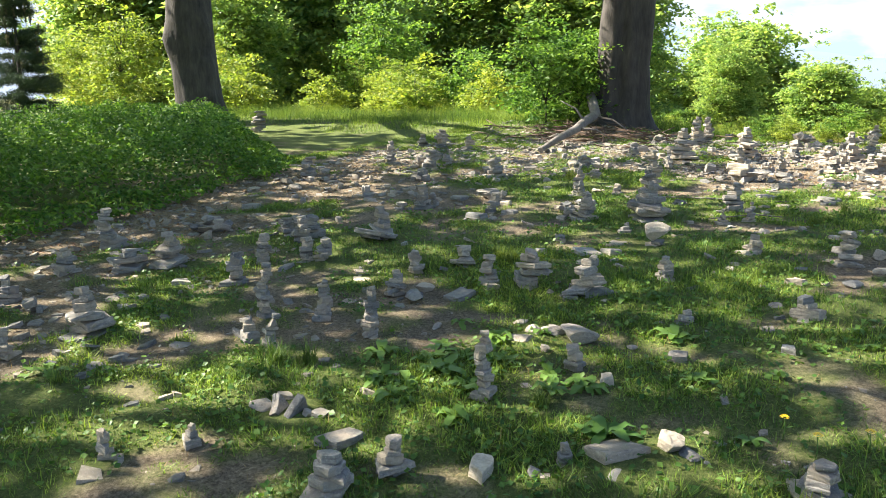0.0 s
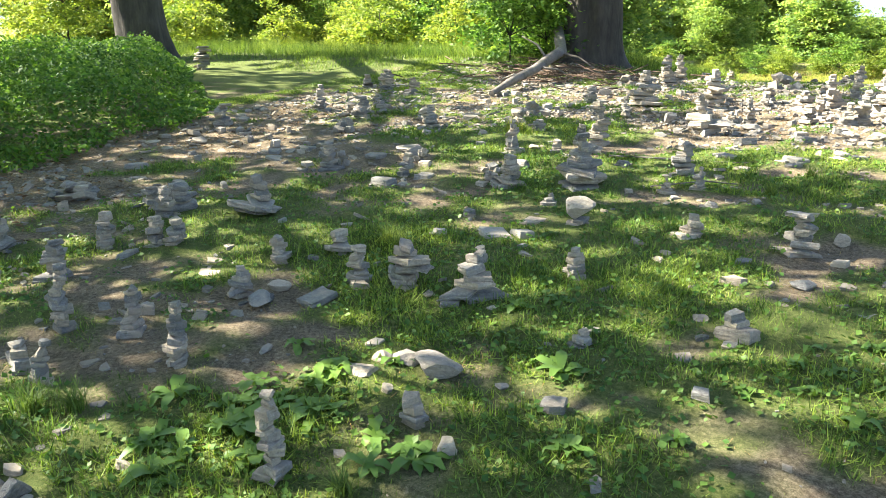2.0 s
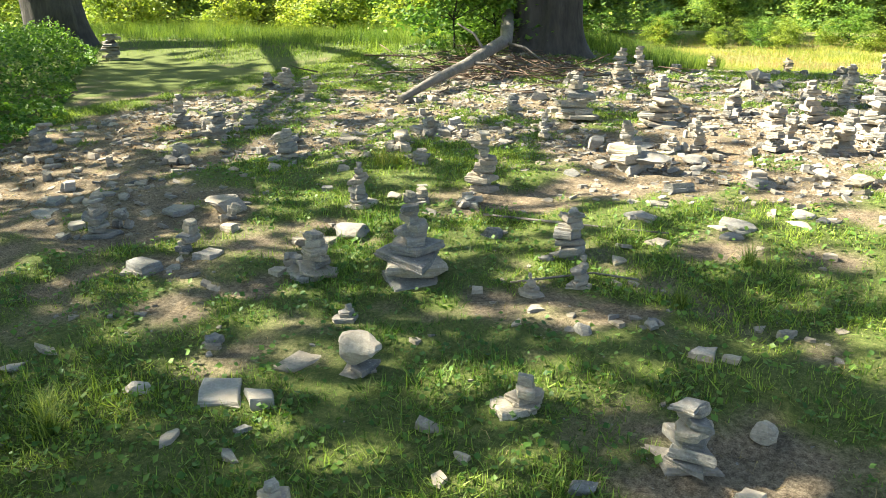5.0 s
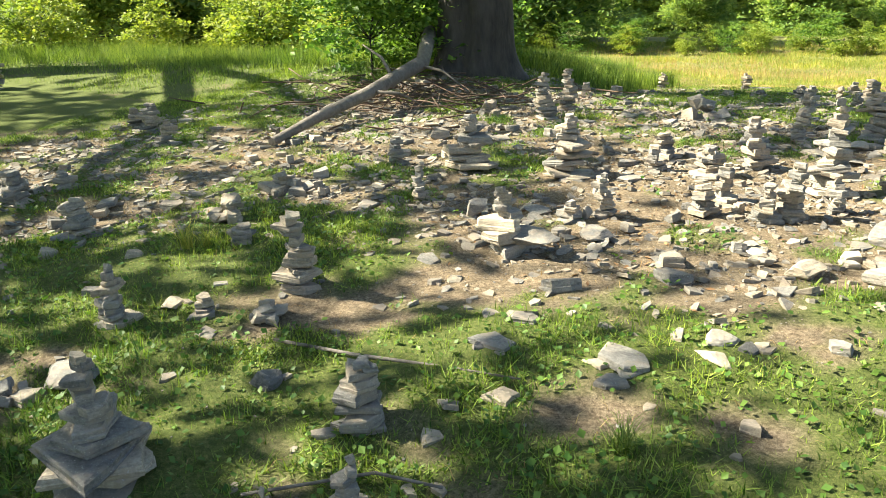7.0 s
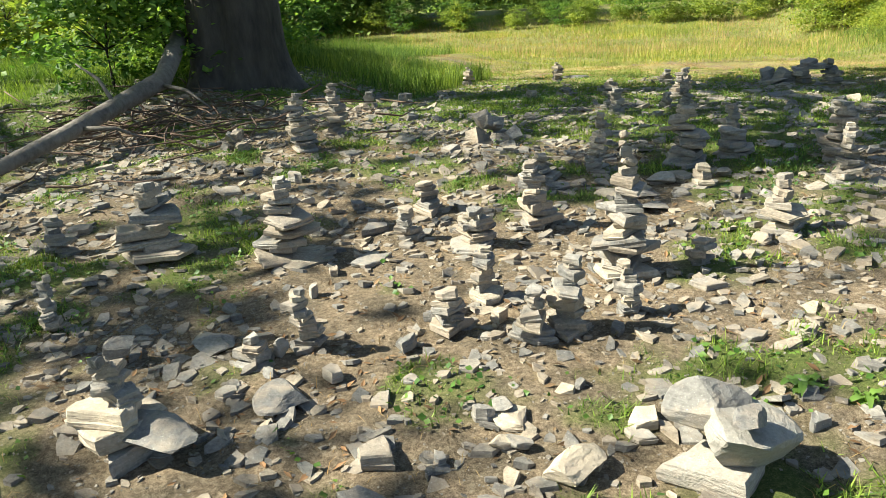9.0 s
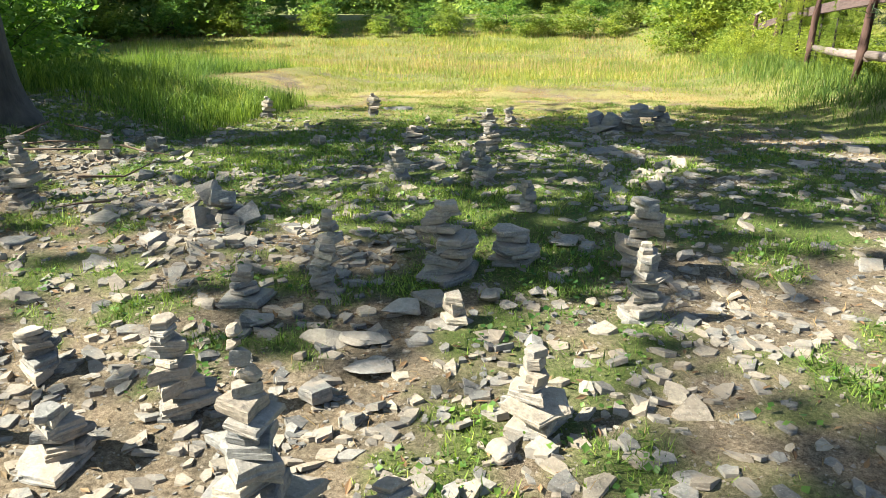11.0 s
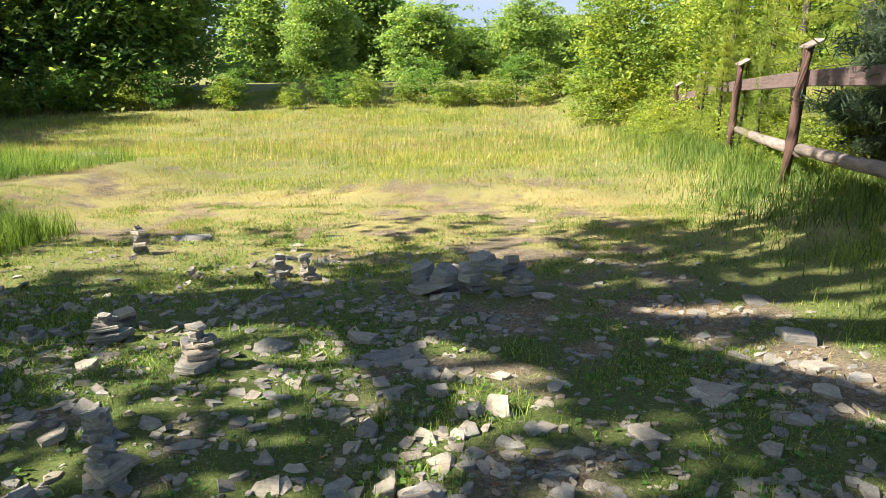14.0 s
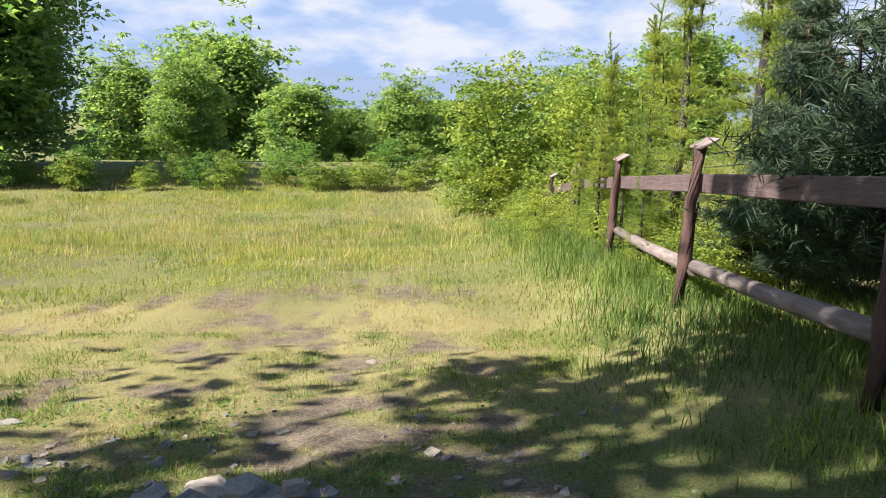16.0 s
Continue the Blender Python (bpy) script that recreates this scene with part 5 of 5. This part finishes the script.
distant = [broadleaf("distant_tree", 36 + i, 10.0 + 2 * i, 3.0, 0.3, 9000, 0.4, (WOODLEAF, BEECH)[i], 0.16, "tree of the wood on the slope below the meadow", group="distant trees", far=True) for i in range(2)]
distant[0].matrix_basis, distant[1].matrix_basis = pose(30, 100, hz(30, 100) - 0.5), pose(36, 104, hz(36, 104) - 0.5)
plan = random.Random(4)
for x, y, k in ((-31, 25, 1), (-34, 29, 0), (-30, 32, 2), (-33, 35, 0), (-31, 40, 2), (-28, 28, 0), (-38, 30, 2), (-29, 43, 0)):
    stand(wood[k], x, y, plan.uniform(0, 360), plan.uniform(0.85, 1.15))
for x, y, k in ((-18.5, 18.5, 0), (-13.2, 20.5, 0), (-21, 15.5, 0), (-17, 13.8, 0), (-19.5, 11, 1), (-16.6, 23.5, 0)):
    stand(young[k], x, y, plan.uniform(0, 360), plan.uniform(0.42, 0.62))
for x, y, k in ((-13.3, 17.2, 0), (-12.2, 18.4, 0), (-9.6, 18.8, 1), (-8.2, 17.0, 0), (-6.0, 17.6, 1), (-10.6, 17.6, 0), (-5.6, 15.4, 1), (-5.2, 16.3, 1), (-4.9, 14.6, 1), (-4.9, 13.9, 1), (-14.9, 15.8, 0), (-5.4, 13.6, 1)):
    stand(bush[k], x, y, plan.uniform(0, 360), plan.uniform(0.75, 1.1))
for x, y, k, s in ((-20.5, 21.5, 1, 0.5), (-22, 30, 2, 0.8)):
    stand(wood[k], x, y, plan.uniform(0, 360), s)
# The far edge of the meadow.
for x, y, k, s in ((-16.2, 50, 2, 1.15), (-20, 49, 1, 1.2), (-24, 48, 2, 1.2), (-28.5, 47, 1, 1.2), (-33, 45, 2, 1.2), (-38, 42, 0, 1.3), (-20, 56, 0, 1.3), (-27, 55, 2, 1.2), (-24.5, 95, 1, 1.3), (-15.4, 100, 0, 2.0), (-18.5, 104, 2, 1.4), (-5.0, 78, 0, 0.95), (3.6, 80, 1, 0.85), (-10.5, 64, 2, 0.62), (-2.3, 107, 0, 1.2), (2.2, 104, 1, 1.0), (7.0, 88, 0, 1.0), (12, 92, 1, 0.95), (18, 84, 2, 0.95), (24, 70, 0, 1.2)):
    stand(wood[k], x, y, plan.uniform(0, 360), s, -0.6)
for i in range(44):
    x = -34 + 1.0 * i + plan.uniform(-0.5, 0.5)
    y = 47 + plan.uniform(-1.5, 1.5) - 0.28 * max(0, -10 - x)
    stand(bush[0 if i % 4 else 1], x, y, plan.uniform(0, 360), plan.uniform(0.6, 1.15))
for i in range(13):
    stand(distant[i % 2], -30 + 5.2 * i + plan.uniform(-1, 1), 122 + plan.uniform(-4, 6), plan.uniform(0, 360), plan.uniform(1.0, 1.25))
# Along the fence: a birch-like tree, young spruces with long shoots, dark pines.
birch = broadleaf("young_birch", 61, 5.0, 1.7, 0.05, 12000, 0.14, BRIGHT, 0.06, "dense light-green young birch beside the fence")
birch.matrix_basis = pose(5.6, 36.5, hz(5.6, 36.5) - 0.1)
stand(birch, 8.2, 34.5, 120, 0.95)
stand(birch, 9.5, 40, 200, 1.0)
spruce = conifer("young_spruce", 62, 4.5, 1.05, LIME, "young spruce with bright yellow-green new shoots", 13000, 0.075, 1.4, 1.35, group="young spruces", shoots=11, reach_up=0.6)
spruce.matrix_basis = pose(6.5, 24.2, hz(6.5, 24.2))
for x, y, s in ((6.3, 21.4, 0.95), (7.3, 22.8, 1.05), (7.0, 27, 0.85), (6.9, 29.5, 0.8), (8.3, 25, 1.1), (5.9, 26.0, 0.42), (5.6, 23.9, 0.38), (5.4, 22.4, 0.33), (6.0, 20.4, 0.5), (5.55, 25, 0.42), (5.9, 27.6, 0.45)):
    stand(spruce, x, y, plan.uniform(0, 360), s)
for x, y, s in ((5.9, 24.6, 0.55), (6.1, 26.3, 0.6), (6.3, 28.2, 0.6), (5.75, 22.6, 0.5), (5.5, 21.2, 0.42), (6.4, 30, 0.7), (6.0, 25.4, 0.55), (5.15, 28.0, 0.5), (5.3, 29.5, 0.55), (5.6, 31.8, 0.6), (4.9, 26.2, 0.35), (5.2, 35.2, 0.95), (6.1, 35.4, 1.0), (4.6, 36.6, 0.8), (7.0, 34.2, 1.1)):
    stand(lime, x, y, plan.uniform(0, 360), s)
pine = conifer("pine", 63, 4.6, 1.35, NEEDLE, "dark dense pine standing behind the fence", 52000, 0.10, 1.5, group="dark pines", shoots=70, reach_up=0.2, shoot_mat=CANDLE)
pine.matrix_basis = pose(5.95, 18.0, hz(5.95, 18.0))
for x, y, s in ((-17.2, 11.2, 0.75), (6.3, 15.5, 0.95), (7.2, 19.3, 1.1), (6.0, 19.9, 0.62), (6.2, 13.2, 0.9), (8.2, 16.8, 1.2)):
    stand(pine, x, y, plan.uniform(0, 360), s)


def clover():
    """Small round-leaved weeds among the turf."""
    rng = np.random.default_rng(47)
    n = 150000
    x, y = rng.uniform(-5.5, 3.6, n), 1.2 + 16.5 * rng.random(n) ** 1.3
    c = cover(x, y) + 0.5 * (field(x, y, 0.22, 6.1) - 0.5)
    keep = (rng.random(n) < smooth((c - 0.4) / 0.5) * (1 - 0.5 * smooth((y - 8) / 5))) & clear_of_stones(x, y)
    x, y = x[keep], y[keep]
    pts = np.stack([x, y, height(x, y) + 0.008 + 0.034 * rng.random(len(x)) ** 1.5], -1)
    me = leaf_cloud("clover", pts, 0.019 * rng.uniform(0.5, 1.8, len(x)), WEED, rng, 1.2, 1.0, 0.42)
    tagged(new("clover", me), "small clover-like weeds spread through the turf", "weeds", kind="stuff")


clover()


def low_shrubs():
    """The dense knee-high thicket on the bank."""
    rng = np.random.default_rng(71)
    n = 150000
    x, y = rng.uniform(-15, -5.2, n), rng.uniform(1.0, 12.5, n)
    edge = -5.75 - 0.45 * np.clip(y - 6.2, 0, 2) - 1.15 * np.clip(y - 8, 0, 9) + 0.5 * (field(x, y, 0.9, 6.6) - 0.5)
    inside = edge - x
    keep = (inside > 0) & (rng.random(n) < 1.15 - 0.06 * inside)
    x, y, inside = x[keep], y[keep], inside[keep]
    top = (0.08 + 0.36 * smooth(inside / 1.1)) * (0.05 + 0.7 * field(x, y, 1.4, 2.2) + 0.6 * field(x, y, 0.45, 3.9) + 0.6 * field(x, y, 0.16, 1.9))
    z = height(x, y) + top * rng.random(len(x)) ** 0.35
    pts = np.stack([x, y, z], -1)
    me = leaf_cloud("bilberry_thicket", pts, 0.05 * rng.uniform(0.6, 1.4, len(x)), SHRUB, rng, 0.6)
    tagged(new("bilberry_thicket", me), "dense low green bilberry thicket on the bank", "shrub", kind="stuff")


low_shrubs()


def dock_plant(x, y, n, reach, seed):
    """A rosette of broad ground leaves."""
    rng = np.random.default_rng(seed)
    root = thing("dock_plant", x, y, hz(x, y), "broad-leaved green dock rosette growing in the turf", "plant", "dock plants")
    for i in range(n):
        L, w = reach * rng.uniform(0.6, 1.1), reach * rng.uniform(0.3, 0.45)
        V, F = [], []
        for j, (s, k) in enumerate(((0, 0.12), (0.2, 0.55), (0.45, 1.0), (0.7, 0.85), (0.9, 0.4), (1.0, 0.03))):
            zz = 0.015 + L * (0.55 * s - 0.55 * s * s) + 0.008 * rng.normal()
            V += [(s * L, -w / 2 * k, zz + 0.1 * w * k), (s * L, 0, zz), (s * L, w / 2 * k, zz + 0.1 * w * k)]
        for j in range(5):
            a = 3 * j
            F += [(a, a + 1, a + 4, a + 3), (a + 1, a + 2, a + 5, a + 4)]
        part("leaf", mesh_of("leaf", V, F, DOCK, False), root, "", pose(0, 0, 0, 0, rng.uniform(-15, 10), 360 * i / n + rng.uniform(-25, 25)))


for k, (x, y) in enumerate(((-1.55, 2.85), (-1.42, 3.05), (-1.7, 3.1), (-1.5, 3.3), (-1.35, 3.45), (-1.75, 3.4), (-1.9, 2.9), (-1.05, 2.85), (-0.95, 2.95), (-1.6, 2.55), (-1.3, 2.5), (-1.12, 4.1), (-0.98, 4.22), (-0.15, 3.75), (0.05, 3.85), (0.2, 3.7), (0.3, 3.95), (-0.75, 2.6), (-0.3, 2.75), (-3.15, 2.1), (-1.58, 2.83), (-1.55, 3.03), (-1.5, 3.2), (-1.62, 2.67), (-1.38, 3.02), (-1.39, 2.74), (-1.74, 2.66), (-1.67, 2.95), (-0.99, 2.98), (-1.12, 3.0), (0.01, 4.17), (0.15, 4.15), (0.24, 4.27), (0.11, 4.02), (-0.02, 4.04), (0.3, 4.1), (-0.56, 3.2), (-0.28, 3.37), (-0.75, 3.64), (0.65, 8.77), (0.79, 8.92), (0.96, 8.87))):
    dock_plant(x, y, plan.randint(7, 11), plan.uniform(0.08, 0.13) * (0.7 if x > -0.6 else 1.0), 300 + k)


def leaf_litter():
    """Fallen brown leaves and bark along the thicket and between the stones."""
    rng = np.random.default_rng(83)
    n = 46000
    x, y = rng.uniform(-6.6, 2.4, n), rng.uniform(1.5, 13.5, n)
    chance = 0.9 * smooth((-3.6 - x) / 1.6) * (1 - smooth((y - 8) / 2)) + 0.4 * smooth((y - 7.6) / 1.2) + 0.5 * blob(x, y, -4.2, 12.2, 1.2, 1.2)
    keep = rng.random(n) < chance * (1.05 - cover(x, y)) * (0.2 + 1.2 * field(x, y, 0.6, 4.6))
    x, y = x[keep], y[keep]
    z = height(x, y) + 0.03 * (field(x, y, 0.5, 1.1) - 0.5) + 0.016 * (field(x, y, 0.17, 2.2) - 0.5) + 0.03 * (cover(x, y) - 0.5) + 0.004 + 0.006 * rng.random(len(x))
    me = leaf_cloud("leaf_litter", np.stack([x, y, z], -1), 0.028 * rng.uniform(0.4, 1.6, len(x)), LITTER, rng, 2.2, 1.3, 0.22)
    tagged(new("leaf_litter", me), "brown fallen leaves and bark flakes on the earth", "leaf litter", kind="stuff")


leaf_litter()

# ---- the fallen branch and the twigs ----
def fallen_branch():
    root = tagged(new("fallen_branch"), "long grey fallen branch propped against the old beech", "branch")
    bm = bmesh.new()
    line = [(-3.95, 9.8, 0.36), (-4.02, 10.6, 0.46), (-4.0, 11.3, 0.56), (-4.16, 12.1, 0.62), (-4.2, 12.8, 0.72), (-4.42, 13.3, 0.86), (-4.62, 13.75, 1.0)]
    tube(bm, line, [0.035, 0.05, 0.062, 0.075, 0.085, 0.09, 0.085], 10)
    part("stem", done("stem", bm, BRANCH), root)
    for a, b in (((-4.1, 12.0, 0.62), (-4.6, 12.2, 0.95)), ((-4.02, 11.4, 0.57), (-3.6, 11.7, 0.42)), ((-4.2, 12.7, 0.7), (-3.6, 12.6, 0.5)), ((-4.0, 10.8, 0.48), (-4.4, 11.1, 0.42))):
        bm = bmesh.new()
        tube(bm, [a, tuple((Vector(a) + Vector(b)) / 2 + Vector((0.04, 0, 0.05))), b], [0.022, 0.016, 0.007], 6)
        part("side_branch", done("side_branch", bm, BRANCH), root)


fallen_branch()


def brushwood():
    rng = np.random.default_rng(81)
    bm = bmesh.new()
    for _ in range(150):
        x, y = -4.0 + rng.normal() * 0.75, 12.4 + rng.normal() * 0.7
        a, L = rng.uniform(0, 6.28), rng.uniform(0.25, 0.9)
        z = hz(x, y) + 0.02 + 0.12 * rng.random()
        d = Vector((math.cos(a) * L / 2, math.sin(a) * L / 2, rng.normal() * 0.06))
        c = Vector((x, y, z))
        tube(bm, [c - d, c + Vector(rng.normal(size=3) * 0.025), c + d], [0.009, 0.007, 0.003], 4)
    tagged(new("brushwood", done("brushwood", bm, TWIG)), "tangle of thin brown dead twigs under the branch", "twigs", kind="stuff")


brushwood()


def stick(pts, r, label):
    bm = bmesh.new()
    tube(bm, [(x, y, hz(x, y) + z) for x, y, z in pts], [r, r * 1.05, r * 0.9, r * 0.5][: len(pts)], 6)
    tagged(new("stick", done("stick", bm, BRANCH)), label, "stick")


stick([(-1.62, 6.98, 0.02), (-1.25, 6.98, 0.03), (-0.9, 7.05, 0.015), (-0.62, 7.05, 0.03)], 0.007, "long thin crooked stick lying in the grass")
stick([(-1.1, 6.2, 0.02), (-0.8, 6.42, 0.03), (-0.6, 6.45, 0.02)], 0.005, "short thin dead stick on the turf")
stick([(1.2, 8.6, 0.02), (1.38, 8.75, 0.03)], 0.009, "short dead stick on bare earth")


# ---- the fence ----
def box_mesh(name, sx, sy, sz, mat, cut=0.008):
    bm = bmesh.new()
    bmesh.ops.create_cube(bm, size=1)
    bmesh.ops.scale(bm, vec=(sx, sy, sz), verts=bm.verts)
    bmesh.ops.bevel(bm, geom=bm.edges[:], offset=cut, segments=1, affect="EDGES")
    return done(name, bm, mat)


def fence():
    posts = [(4.55, 13.4, 1.45, 1.0), (4.68, 16.5, 1.47, 2.0), (4.86, 19.65, 1.5, 3.5), (5.4, 23.75, 1.44, 2.5), (5.95, 28.4, 1.38, 2.0), (6.1, 31.2, 1.25, 1.0)]
    root = tagged(new("fence"), "old brown timber fence with slanted post caps", "fence")
    tops = []
    for x, y, h, lean in posts:
        z = hz(x, y)
        q = pose(x, y, z, 0, lean, 0)
        bm = bmesh.new()
        tube(bm, [(0, 0, -0.2), (0.004, 0, 0.5), (-0.003, 0.004, 1.0), (0, 0, h)], [0.07, 0.066, 0.064, 0.062], 10)
        p = part("post", done("post", bm, STAINED), root, "", q)
        part("cap", box_mesh("cap", 0.19, 0.26, 0.026, GREY_LOG), p, "slanted grey weathered cap board", pose(0.03, 0, h + 0.025, 0, -32, 0))
        tops.append(q)
    for (x, y, h, lean), (u, v, k, _), a, b in zip(posts, posts[1:], tops, tops[1:]):
        for name, ha, hb, off in (("top_rail", h - 0.33, k - 0.33, 0.08), ("bottom_log", 0.40, 0.42, 0.09)):
            if name == "bottom_log" and y > 23:
                continue
            s, e = a @ Vector((off, 0, ha)), b @ Vector((off, 0, hb))
            d = e - s
            me = box_mesh("top_rail", d.length + 0.22, 0.045, 0.17, RAIL) if name == "top_rail" else None
            if me is None:
                bm = bmesh.new()
                tube(bm, [(-d.length / 2 - 0.06, 0, 0), (0, 0.01, -0.015), (d.length / 2 + 0.06, 0, 0)], [0.072, 0.066, 0.06], 12)
                me = done("bottom_log", bm, GREY_LOG)
            part(name, me, root, "faded reddish-brown plank" if name == "top_rail" else "round weathered grey log",
                 Matrix.Translation((s + e) / 2) @ d.to_track_quat("X", "Z").to_matrix().to_4x4())


fence()


# ---- small plants ----
def grass_tuft(x, y, tall, n, mat, label):
    """A bunch of long arching blades from one root."""
    rng = np.random.default_rng(int(abs(x) * 1000 + abs(y) * 10))
    V, F = [], []
    for i in range(n):
        a, L, k = rng.uniform(0, 6.28), tall * rng.uniform(0.6, 1.15), rng.uniform(0.25, 0.9)
        d, s = Vector((math.cos(a), math.sin(a), 0)), Vector((-math.sin(a), math.cos(a), 0)) * rng.uniform(0.0018, 0.0032)
        foot = Vector((rng.normal() * 0.018, rng.normal() * 0.018, 0))
        o = len(V)
        for f in (0, 0.4, 0.75, 1.0):
            p = foot + d * (k * L * f * f) + Vector((0, 0, L * (f - 0.35 * k * f * f)))
            w = s * (1 - 0.85 * f)
            V += [tuple(p - w), tuple(p + w)]
        F += [(o + 2 * j, o + 2 * j + 1, o + 2 * j + 3, o + 2 * j + 2) for j in range(3)]
    ob = new("grass_tuft", mesh_of("grass_tuft", V, F, mat))
    ob.matrix_basis = pose(x, y, hz(x, y) - 0.005)
    return tagged(ob, label, "grass tuft", "grass tufts")


for x, y, h in ((-2.28, 2.62, 0.15), (-2.16, 2.7, 0.12), (-0.2, 6.82, 0.13), (-0.38, 6.3, 0.11), (-2.0, 4.55, 0.13), (-2.1, 4.62, 0.12), (-3.0, 2.05, 0.1), (-0.2, 12.7, 0.12), (1.3, 13.7, 0.1), (-1.05, 2.72, 0.1)):
    grass_tuft(x, y, h, 110, VERGE, "dense dark-green tuft of long fine grass")
for x, y, h in ((-2.75, 7.65, 0.2), (-2.68, 7.72, 0.16), (-2.6, 16.4, 0.45), (-2.9, 16.6, 0.5), (-3.2, 16.2, 0.42), (0.9, 12.4, 0.14)):
    grass_tuft(x, y, h, 60, MEADOW, "pale tuft of long grass with dry blades")

PETAL, pn, pl, pp = material("dandelion_petals")
pl.new(ramp(pn, pl, noise_node(pn, pl, 90), [(0.3, (0.75, 0.45, 0.01)), (0.7, (0.95, 0.65, 0.02))]), pp.inputs["Base Color"])


def dandelion(x, y, tall):
    rng = np.random.default_rng(int(abs(x) * 1000))
    root = thing("dandelion", x, y, hz(x, y), "yellow dandelion flower on a thin stalk in turf", "flower", "dandelions")
    bm = bmesh.new()
    tube(bm, [(0, 0, 0), (0.004, 0.002, tall * 0.5), (0, 0, tall)], [0.0022, 0.002, 0.0018], 6)
    part("stalk", done("stalk", bm, DOCK), root)
    V, F = [], []
    for ring, (r, up, n) in enumerate(((0.017, 0.002, 16), (0.012, 0.006, 12), (0.007, 0.009, 8))):
        for i in range(n):
            a = 2 * math.pi * i / n + ring * 0.3
            o = len(V)
            for s, q in ((-0.16, 0.35), (0.16, 0.35), (0.1, 1.0), (-0.1, 1.0)):
                V.append((r * q * math.cos(a + s), r * q * math.sin(a + s), tall + up + 0.004 * q + rng.uniform(0, 0.001)))
            F.append((o, o + 1, o + 2, o + 3))
    part("flower_head", mesh_of("flower_head", V, F, PETAL), root)


dandelion(-0.20, 2.83, 0.09)
dandelion(-0.09, 2.72, 0.10)
dandelion(0.06, 2.86, 0.08)
